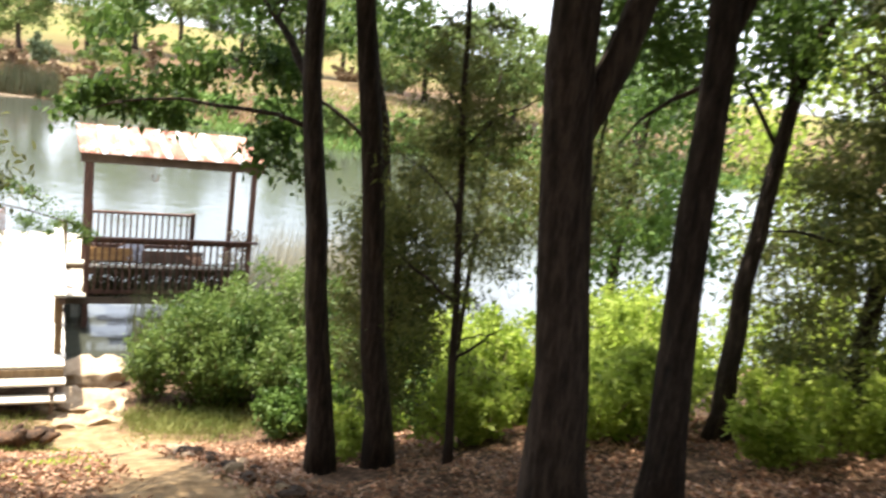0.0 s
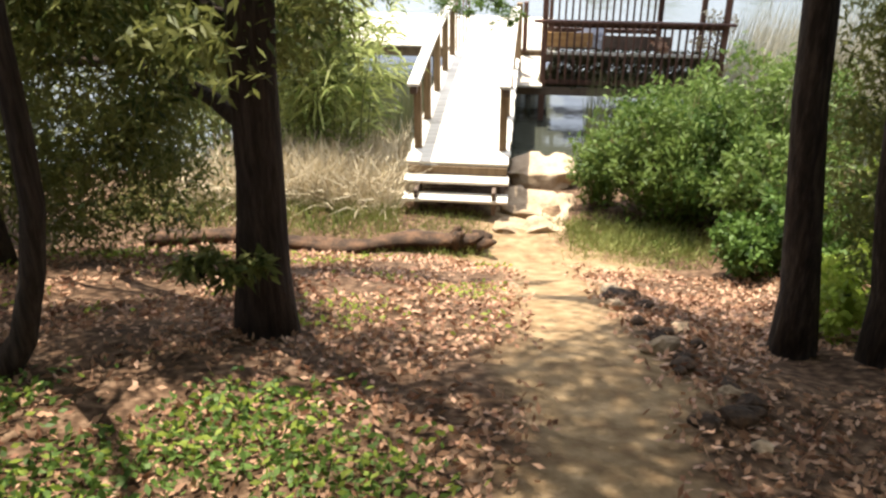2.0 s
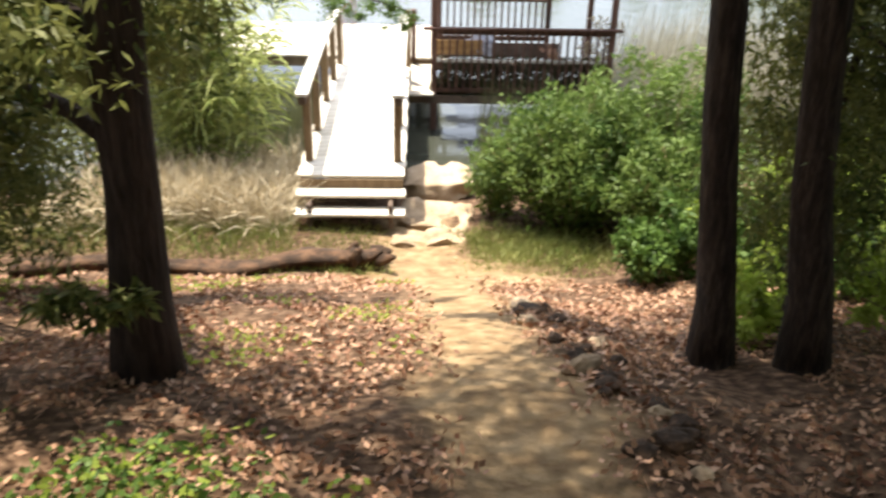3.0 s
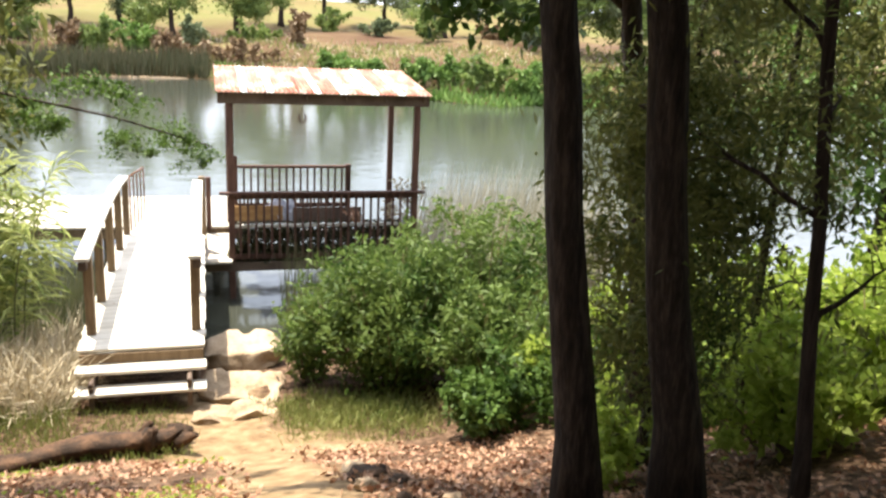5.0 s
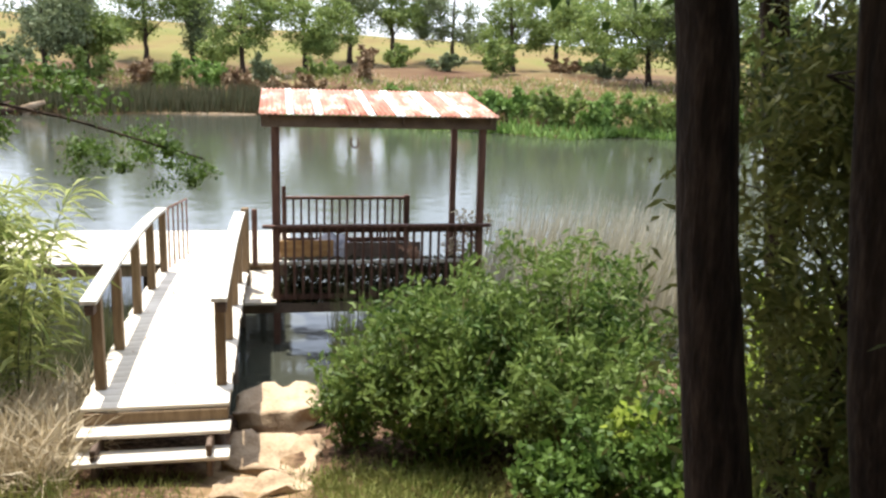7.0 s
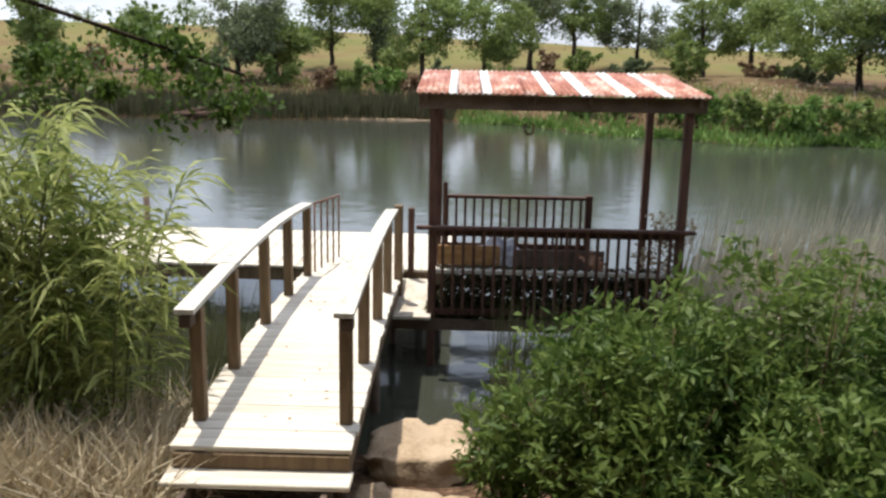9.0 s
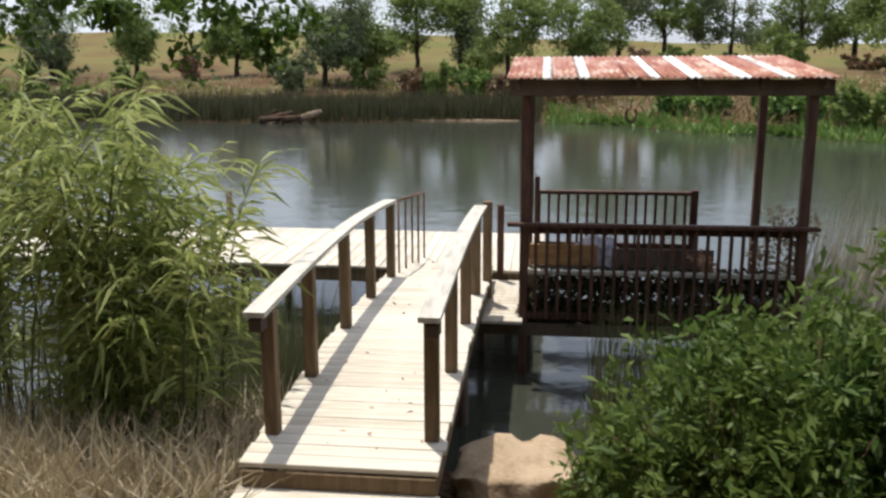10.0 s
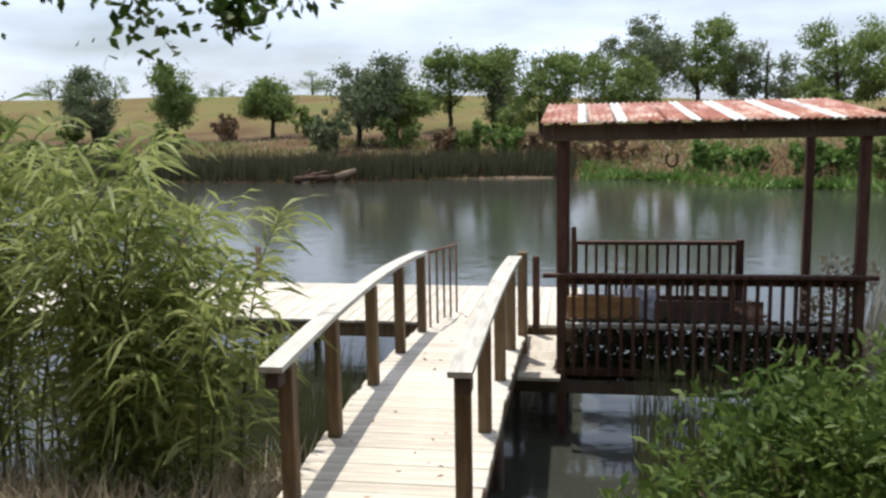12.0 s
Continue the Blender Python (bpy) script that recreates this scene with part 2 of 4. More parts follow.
def scatter(centre, radii, n, spread=0.25, clumps=40, seed=0, shell=0.55):
    """Leaf places: clumps strewn through an uneven ellipsoid."""
    rng = np.random.default_rng(seed)
    d = rng.normal(size=(clumps, 3))
    d /= np.linalg.norm(d, axis=1, keepdims=True)
    r = shell + (1 - shell) * rng.random(clumps)
    r = r * (0.75 + 0.4 * rng.random(clumps))
    cc = np.asarray(centre) + d * r[:, None] * np.asarray(radii)
    k = rng.integers(0, clumps, n)
    size = spread * (0.5 + rng.random(clumps))
    return cc[k] + rng.normal(size=(n, 3)) * size[k][:, None] * np.array((1, 1, 0.7))


# ---- the lie of the land ----
WATER = -0.92
PROFILE_Y = (-30, -14, -12.5, -10, -8.2, -6.7, -5.44, -4.66, -3, -1.8, -0.5, 0.6, 1.5, 2.4, 4.0)
PROFILE_Z = (5.5, 3.6, 3.2, 2.5, 1.95, 1.6, 1.15, 0.85, 0.1, -0.42, -0.57, -0.66, -0.80, -1.05, -1.6)
SHORE_X = (-300, -60, -28, -17, -1, 5, 10, 16, 40, 120, 300)
SHORE_Y = (75, 58, 55, 54, 58, 55, 47, 42, 40, 46, 60)
PATH_Y = (-14, -10, -8, -6.8, -5, -2.5, -1.2, 0)
PATH_X = (0.6, 1.1, 1.35, 1.42, 1.25, 1.15, 0.95, 0.85)


def land(x, y):
    """Height of the earth, for arrays."""
    x, y = np.asarray(x, float), np.asarray(y, float)
    bend = 0.9 * np.sin(x * 0.23 + 0.6) * np.clip((np.abs(x - 0.8) - 2.0) / 4, 0, 1)
    near = np.interp(y - bend, PROFILE_Y, PROFILE_Z)
    near = near - 0.2 * np.clip((x - 1.75) / 1.0, 0, 1) * np.clip((y + 9.5) / 2, 0, 1) * np.clip((-1.6 - y) / 1.5, 0, 1)
    shore = np.interp(x, SHORE_X, SHORE_Y)
    d = y - shore
    top = np.interp(x, (-200, -60, -30, 20, 60, 200), (9.5, 8.9, 8.6, 6.6, 6.3, 6.0))
    far = np.interp(d, (-8, 0, 3, 12, 28), (-1.9, -0.95, -0.3, 0.9, 2.4)) + np.clip((y - 86) / 44, 0, 1) * (top - 2.2)
    far = far - np.clip((y - 135) / 300, 0, 10) * 3
    z = np.where(y < 20, near, far)
    small = (0.03 * np.sin(x * 2.1 + y * 1.3) * np.sin(y * 1.7 - x) + 0.02 * np.sin(5.3 * x + 1.1) * np.sin(4.7 * y)) * (y < 3)
    return z + small + 0.25 * np.sin(x * 0.31) * np.sin(y * 0.27 + 2) * (d > 4)


def at(x, y):
    return float(land(x, y))


def axis_steps(lo, a, b, hi, fine, coarse):
    left = a - np.cumsum(np.geomspace(fine, coarse, 40))
    right = b + np.cumsum(np.geomspace(fine, coarse, 40))
    return np.unique(np.concatenate([[lo], left[left > lo], np.arange(a, b, fine), right[right < hi], [hi]]))


def build_ground():
    xs = axis_steps(-900, -6, 9, 900, 0.07, 40)
    ys = np.concatenate([axis_steps(-500, -12, 3, 15, 0.07, 40), np.arange(16, 150, 1.4), np.geomspace(151, 2500, 18)])
    X, Y = np.meshgrid(xs, ys)
    Z = land(X, Y)
    rut = np.abs(X - np.interp(Y, PATH_Y, PATH_X)) + 0.08 * np.sin(Y * 3.1) + 0.06 * np.sin(X * 7 + Y * 5)
    wear = np.clip((0.55 - rut) / 0.25, 0, 1) * (Y < 0.4)
    wear = np.maximum(wear, np.clip((1.5 - np.hypot(X - 1.2, (Y + 2.0) * 1.5)) / 0.5, 0, 1))
    Z = Z - 0.035 * wear
    nx, ny = len(xs), len(ys)
    idx = np.arange(nx * ny).reshape(ny, nx)
    quads = np.stack([idx[:-1, :-1], idx[:-1, 1:], idx[1:, 1:], idx[1:, :-1]], -1).reshape(-1, 4)
    me = bpy.data.meshes.new("ground")
    me.vertices.add(nx * ny)
    me.vertices.foreach_set("co", np.stack([X, Y, Z], -1).ravel())
    me.loops.add(quads.size)
    me.loops.foreach_set("vertex_index", quads.ravel())
    me.polygons.add(len(quads))
    me.polygons.foreach_set("loop_start", np.arange(len(quads)) * 4)
    me.polygons.foreach_set("use_smooth", np.ones(len(quads), bool))
    me.update(calc_edges=True)
    for key, val in (("path", wear), ("far", (Y > 20) * 1.0), ("high", np.clip((Y - 82) / 14, 0, 1))):
        me.attributes.new(key, "FLOAT", "POINT").data.foreach_set("value", val.ravel().astype(np.float32))
    me.materials.append(ground_material())
    tagged(new("ground", me), "sloping bank of brown earth and sandy footpath", "ground", kind="structure")


build_ground()
bm = bmesh.new()
bmesh.ops.create_grid(bm, x_segments=1, y_segments=1, size=1)
bmesh.ops.transform(bm, matrix=Matrix.Translation((0, 60, WATER)) @ Matrix.Diagonal((400, 62, 1, 1)), verts=bm.verts)
pond = part("water", bm, water_material())
tagged(pond, "still grey-green pond water reflecting trees and sky", "water", kind="structure")


# ---- footbridge ----
def arch(y):
    return 0.12 * math.sin(math.pi * min(max(y / 5.7, 0), 1))


def handrail(x, y0, y1, rise):
    bm = bmesh.new()
    steps = 24
    rows = []
    for i in range(steps + 1):
        y = y0 + (y1 - y0) * i / steps
        z = arch(y) + rise
        rows.append([bm.verts.new((x + dx, y, z + dz)) for dx, dz in ((-0.075, 0), (0.075, 0), (0.075, -0.038), (-0.075, -0.038))])
    for a, b in zip(rows, rows[1:]):
        for k in range(4):
            bm.faces.new((a[k], a[(k + 1) % 4], b[(k + 1) % 4], b[k]))
    bm.faces.new(rows[0][::-1])
    bm.faces.new(rows[-1])
    bmesh.ops.recalc_face_normals(bm, faces=bm.faces)
    return bm


def build_bridge():
    b = thing("footbridge", 0.06, 0, -0.6, "arched wooden footbridge with two handrails leading to a dock", "footbridge")
    kids = []
    W = 1.34
    for s in (-1, 1):
        bm = bmesh.new()
        rows = []
        for i in range(25):
            y = 0.02 + 5.75 * i / 24
            rows.append([bm.verts.new((0.06 + s * (W / 2 - 0.05) + dx, y, arch(y) + dz)) for dx, dz in ((-.02, -.045), (.02, -.045), (.02, -.27), (-.02, -.27))])
        for a, c in zip(rows, rows[1:]):
            for k in range(4):
                bm.faces.new((a[k], a[(k + 1) % 4], c[(k + 1) % 4], c[k]))
        bm.faces.new(rows[0][::-1])
        bm.faces.new(rows[-1])
        kids.append(part("stringer", bm, POST))
    kids.append(part("fascia_board", box((0.06, -0.005, -0.125), (W - 0.04, 0.035, 0.15)), POST, label="brown board across the front edge"))
    for s, ys in ((-1, (0.43, 1.45, 2.7, 3.9, 5.15)), (1, (0.43, 1.65, 2.95, 4.2))):
        x = 0.06 + s * 0.57
        for y in ys:
            bm = box((x, y, arch(y) + 0.40), (0.10, 0.10, 1.02), bevel=0.008)
            kids.append(part("post", bm, POST))
    kids.append(part("handrail", handrail(0.06 - 0.60, 0.22, 5.35, 0.955), RAIL, label="pale grey weathered handrail"))
    kids.append(part("handrail", handrail(0.06 + 0.58, 0.22, 4.75, 0.955), RAIL, label="pale grey weathered handrail"))
    for x in (-0.60, 0.60):
        kids.append(part("end_block", box((0.06 + x, 0.30, 0.87), (0.09, 0.14, 0.09)), DARKWOOD))
    for s in (-1, 1):
        for y in (0.25, 2.9, 5.3):
            kids.append(part("support_post", add_tube(bmesh.new(), [(0.06 + s * 0.55, y, -2.0), (0.06 + s * 0.55, y, arch(y) - 0.1)], [0.06, 0.055], 10, 0.1, 3), DARKWOOD))
    for i, (y, z) in enumerate(((-0.13, -0.185), (-0.33, -0.355))):
        kids.append(part("step_tread", box((0.06, y, z), (W + 0.02, 0.25, 0.04), bevel=0.008), DECK))
    for s in (-1, 1):
        kids.append(part("step_cleat", box((0.06 + s * 0.5, -0.24, -0.38), (0.05, 0.40, 0.32), bevel=0.01), DARKWOOD))
    base = box((0, 0, 0), (W, 0.136, 0.04), bevel=0.005)
    me = bpy.data.meshes.new("plank")
    base.to_mesh(me)
    base.free()
    me.materials.append(DECK)
    rng = random.Random(4)
    y = 0.07
    while y < 5.75:
        p = new("plank", me)
        slope = math.atan2(arch(y + 0.05) - arch(y - 0.05), 0.1)
        p.matrix_basis = Matrix.Translation((0.06 + rng.uniform(-.012, .012), y, arch(y) - 0.02 + rng.uniform(-.002, .002))) @ Euler((slope, 0, rng.uniform(-.004, .004))).to_matrix().to_4x4()
        kids.append(p)
        y += 0.1395
    for k in kids:
        k.parent = b
        k.matrix_parent_inverse = Matrix.Translation((-0.06, 0, 0.6))


build_bridge()


def build_dock():
    d = thing("dock", -2.5, 7.7, -0.9, "low wooden dock platform of pale weathered planks over the water", "dock")
    kids = []
    me = bpy.data.meshes.new("plank")
    b0 = box((0, 0, 0), (0.146, 2.75, 0.04), bevel=0.005)
    b0.to_mesh(me)
    b0.free()
    me.materials.append(DOCK)
    rng = random.Random(9)
    x = -7.5
    while x < 1.35:
        p = new("plank", me)
        p.matrix_basis = Matrix.Translation((x, 7.68 - 0.1 * (x + 2) * 0.35 + rng.uniform(-.015, .015), -0.12 + rng.uniform(-.003, .003)))
        kids.append(p)
        x += 0.152
    for y, off in ((6.36, 0), (8.95, 0)):
        kids.append(part("edge_beam", box((-3.1, y + 0.035, -0.235), (8.9, 0.05, 0.19), rz=-0.035), POST))
    kids.append(part("threshold_board", box((0.06, 5.93, -0.03), (1.3, 0.42, 0.04)), DOCK))
    for x in (-7, -5, -3, -1, 0.9):
        for y in (6.75 - 0.035 * (x + 3.1), 8.8 - 0.035 * (x + 3.1)):
            kids.append(part("support_post", add_tube(bmesh.new(), [(x, y, -2.2), (x, y, -0.16)], [0.07, 0.065], 10, 0.1, 5), DARKWOOD))
    for k in kids:
        k.parent = d
        k.matrix_parent_inverse = Matrix.Translation((2.5, -7.7, 0.9))
    for x, y, z in ((-5.2, 8.6, 0.9), (-4.0, 8.9, 0.55)):
        part_ob = part("mooring_post", add_tube(bmesh.new(), [(x, y, -2.2), (x, y, z)], [0.06, 0.055], 10, 0.08, 2), DARKWOOD)
        tagged(part_ob, "dark wooden mooring post standing in the pond", "mooring post", "mooring posts")


build_dock()


def build_metal_rail():
    r = thing("metal_railing", -0.46, 5.4, -0.1, "short rusty iron railing beside the bridge's far end", "railing")
    inv = Matrix.Translation((0.46, -5.4, 0.1))
    kids = [part("top_bar", add_tube(bmesh.new(), [(-0.46, 5.45, 0.95), (-0.34, 6.9, 0.86)], [0.018, 0.018], 8), IRON)]
    for i in range(5):
        u = i / 4
        x, y, z = -0.46 + 0.12 * u, 5.45 + 1.45 * u, 0.95 - 0.09 * u
        kids.append(part("bar", add_tube(bmesh.new(), [(x, y, -0.1), (x, y, z)], [0.014, 0.014], 8), IRON))
    for k in kids:
        k.parent, k.matrix_parent_inverse = r, inv
    p = part("corner_post", box((0.70, 5.05, 0.42), (0.11, 0.11, 1.2), bevel=0.012), POST)
    tagged(p, "thick brown square post at the bridge's end", "post")
    q = part("corner_post", box((0.80, 6.2, 0.33), (0.09, 0.09, 0.95), bevel=0.012), RED)
    tagged(q, "reddish square post at the dock's edge", "post")


build_metal_rail()


# ---- pavilion over the water ----
GX0, GX1, GY0, GY1 = 1.14, 4.30, 4.46, 6.55
# the bays are a little narrower than their nominal spacing
NARROW = Matrix.Translation((GX0 + 0.015, 0, 0)) @ Matrix.Diagonal((0.955, 1, 1, 1)) @ Matrix.Translation((-GX0, 0, 0))


def build_pavilion():
    p = thing("pavilion", 2.7, 5.5, -0.3, "red-stained wooden pavilion with a rusted tin roof over the pond", "pavilion")
    kids = []
    add = lambda name, bm, m, label="": kids.append(part(name, bm, m, label=label)) or kids[-1]
    for x, y, m in ((GX0, GY0, RED), (GX1, GY0, RED), (GX0 + .02, GY1, RED), (GX1, GY1, RED)):
        top = 2.42 + (y - GY0) * 0.108
        add("post", box((x, y, (top - 2.2) / 2), (0.105, 0.105, top + 2.2), bevel=0.01), m)
    for y, z in ((GY0 - 0.07, 2.365), (GY1 + 0.07, 2.61)):
        add("roof_beam", box((2.72, y, z), (3.55, 0.04, 0.17)), DARKWOOD)
    slope = math.atan2(0.108, 1.0)
    for i in range(6):
        x = 1.05 + i * 0.67
        add("rafter", box((x, 5.5, 2.53), (0.045, 2.35, 0.11), rx=slope), DARKWOOD)
    # corrugated roof sheets of uneven widths, rusty and bare
    x, rng = 0.92, random.Random(3)
    for wdt, m in ((0.40, RUST), (0.11, ZINC), (0.30, RUST), (0.12, ZINC), (0.42, RUST), (0.24, RUST), (0.13, ZINC), (0.30, RUST),
                   (0.15, ZINC), (0.36, RUST), (0.16, ZINC), (0.33, RUST), (0.14, ZINC), (0.46, RUST)):
        bm = bmesh.new()
        k = max(4, int(wdt / 0.019))
        rows = []
        jut = rng.uniform(-0.012, 0.012)
        for yy, zz in ((4.27 + jut, 2.47), (5.45, 2.47 + 1.18 * 0.108), (6.72, 2.47 + 2.45 * 0.108)):
            rows.append([bm.verts.new((x + wdt * i / k, yy, zz + 0.012 * math.sin((x + wdt * i / k) * 2 * math.pi / 0.076))) for i in range(k + 1)])
        for a, c in zip(rows, rows[1:]):
            for i in range(k):
                bm.faces.new((a[i], a[i + 1], c[i + 1], c[i])).smooth = True
        ob = add("roof_sheet", bm, m, "bare pale metal sheet" if m is ZINC else "rust-red corrugated sheet")
        sol = ob.modifiers.new("thick", "SOLIDIFY")
        sol.thickness = 0.003
        x += wdt
    # floor and its frame
    for y in (GY0 - 0.03, GY1 + 0.03):
        add("floor_beam", box((2.55, y, -0.37), (3.85, 0.05, 0.15)), DARKWOOD)
    # front rail
    add("front_top_rail", box((2.70, GY0 - 0.08, 0.86), (3.52, 0.10, 0.045)), RED)
    add("front_under_rail", box((2.72, GY0 - 0.035, 0.80), (3.05, 0.04, 0.09)), RED)
    # pale wood puts the light on this rail's top edge into its colour
    add("front_mid_rail", box((2.72, GY0 - 0.035, 0.31), (3.05, 0.06, 0.05)), RAIL, "middle rail coloured pale for its lit top edge")
    add("floor_beam", box((2.72, 5.40, -0.37), (3.1, 0.05, 0.15)), DARKWOOD)
    add("front_low_rail", box((2.72, GY0 - 0.04, -0.20), (3.05, 0.04, 0.085)), RED)
    for i in range(23):
        x = GX0 + 0.14 + i * 0.131
        add("baluster", box((x, GY0 - 0.085, 0.30), (0.038, 0.038, 1.06), bevel=0.004), RED)
    # back rail and bench
    add("back_top_rail", box((2.35, GY1 + 0.02, 0.93), (2.25, 0.09, 0.05)), RED)
    add("back_low_rail", box((2.35, GY1 + 0.02, 0.20), (2.25, 0.04, 0.085)), RED)
    for i in range(16):
        add("baluster", box((1.30 + i * 0.136, GY1 + 0.02, 0.55), (0.038, 0.038, 0.72), bevel=0.004), RED)["back"] = 1
    add("back_end_post", box((3.46, GY1 + 0.02, 0.37), (0.10, 0.10, 1.22), bevel=0.008), RED)
    add("stub_post", box((1.27, GY1 - 0.3, 0.45), (0.07, 0.07, 1.45), bevel=0.008), RED)
    for k in kids:
        k.data.transform(NARROW)
    top = {k.name: k for k in kids}
    for k in kids:
        under = {"roof_sheet": "roof_beam", "baluster": "back_top_rail" if k.get("back") else "front_top_rail"}.get(k.name.split(".")[0])
        if under:
            k.parent = top[under]
        else:
            k.parent, k.matrix_parent_inverse = p, Matrix.Translation((-2.7, -5.5, 0.3))
    # what stands inside
    bench = thing("bench", 2.2, 5.4, -0.3, "low board bench with an orange-brown board inside the pavilion", "bench")
    ks = [part("seat", box((2.3, 5.40, 0.19), (2.2, 0.36, 0.04)), DARKWOOD), part("front_board", box((1.62, 5.205, 0.35), (0.82, 0.03, 0.26)), ORANGE),
          part("side_board", box((2.80, 5.205, 0.33), (1.2, 0.03, 0.22)), DARKWOOD)]
    for x in (1.4, 2.3, 3.2):
        ks.append(part("leg", box((x, 5.40, -0.065), (0.08, 0.10, 0.47)), DARKWOOD))
    for x in (1.26, 1.98, 2.4, 3.3):
        ks.append(part("board_bracket", box((x, 5.235, 0.29), (0.05, 0.03, 0.3)), DARKWOOD))
    for k in ks:
        k.parent, k.matrix_parent_inverse = bench, Matrix.Translation((-2.2, -5.4, 0.3))
    bm = bmesh.new()
    bmesh.ops.create_icosphere(bm, subdivisions=4, radius=1)
    for v in bm.verts:
        q = noise.noise(v.co * 2.3) * 0.35 + noise.noise(v.co * 6) * 0.12
        v.co = Vector((v.co.x * 0.32, v.co.y * 0.15, max(v.co.z, -0.3) * 0.27)) * (1 + q) + Vector((2.02, 5.36, 0.27))
    tagged(part("cloth", bm, CLOTH), "crumpled faded blue-grey cloth heaped on the bench", "cloth")
    walkway = thing("walkway", 0.95, 5.2, -0.4, "narrow pale plank walkway between bridge and pavilion", "walkway")
    for i in range(13):
        k = part("plank", box((0.92, 4.30 + i * 0.15, -0.245), (0.46, 0.143, 0.04), bevel=0.004), DOCK, walkway)
        k.matrix_parent_inverse = Matrix.Translation((-0.95, -5.2, 0.4))
    bm = bmesh.new()
    pts = [(2.28 + 0.055 * math.sin(a), 4.36, 2.08 - 0.075 * math.cos(a)) for a in np.linspace(-2.5, 2.5, 15)]
    add_tube(bm, pts, [0.013] * 15, 6)
    add_tube(bm, [(2.28, 4.36, 2.13), (2.28, 4.36, 2.24)], [0.004, 0.004], 5)
    tagged(part("horseshoe", bm, IRON), "rusty horseshoe hanging from the pavilion's eave", "horseshoe")


build_pavilion()


# ---- stones by the steps ----
def slab(x, y, z, sx, sy, sz, rz, seed, label):
    bm = bmesh.new()
    bmesh.ops.create_cube(bm, size=1)
    bmesh.ops.subdivide_edges(bm, edges=bm.edges, cuts=11, use_grid_fill=True)
    for v in bm.verts:
        q = v.co.copy()
        rim = 1 - 0.13 * (abs(q.x) * 2) ** 4 * (abs(q.y) * 2) ** 4
        v.co = Vector((q.x * sx * rim, q.y * sy * rim, q.z * sz))
        v.co += noise.noise_vector(v.co * 3.5 + Vector((seed, 0, 0))) * 0.10 + noise.noise_vector(v.co * 9 + Vector((seed, 2, 0))) * 0.045
    for f in bm.faces:
        f.smooth = True
    ob = part("stone_slab", bm, STONE)
    ob.matrix_basis = pose(x, y, z, random.Random(seed).uniform(-4, 4), 0, rz)
    tagged(ob, label, "stone slab", "slabs by the steps")


slab(1.20, 1.30, -0.62, 0.95, 0.92, 0.20, 4, 1, "tan broken concrete slab tilted beside the footbridge")
slab(1.14, 0.10, -0.66, 0.92, 0.74, 0.15, -6, 2, "tan flat stone slab beside the bridge steps")
slab(1.05, -0.62, -0.60, 0.95, 0.40, 0.10, 3, 3, "thin pale stone slab set in the path")


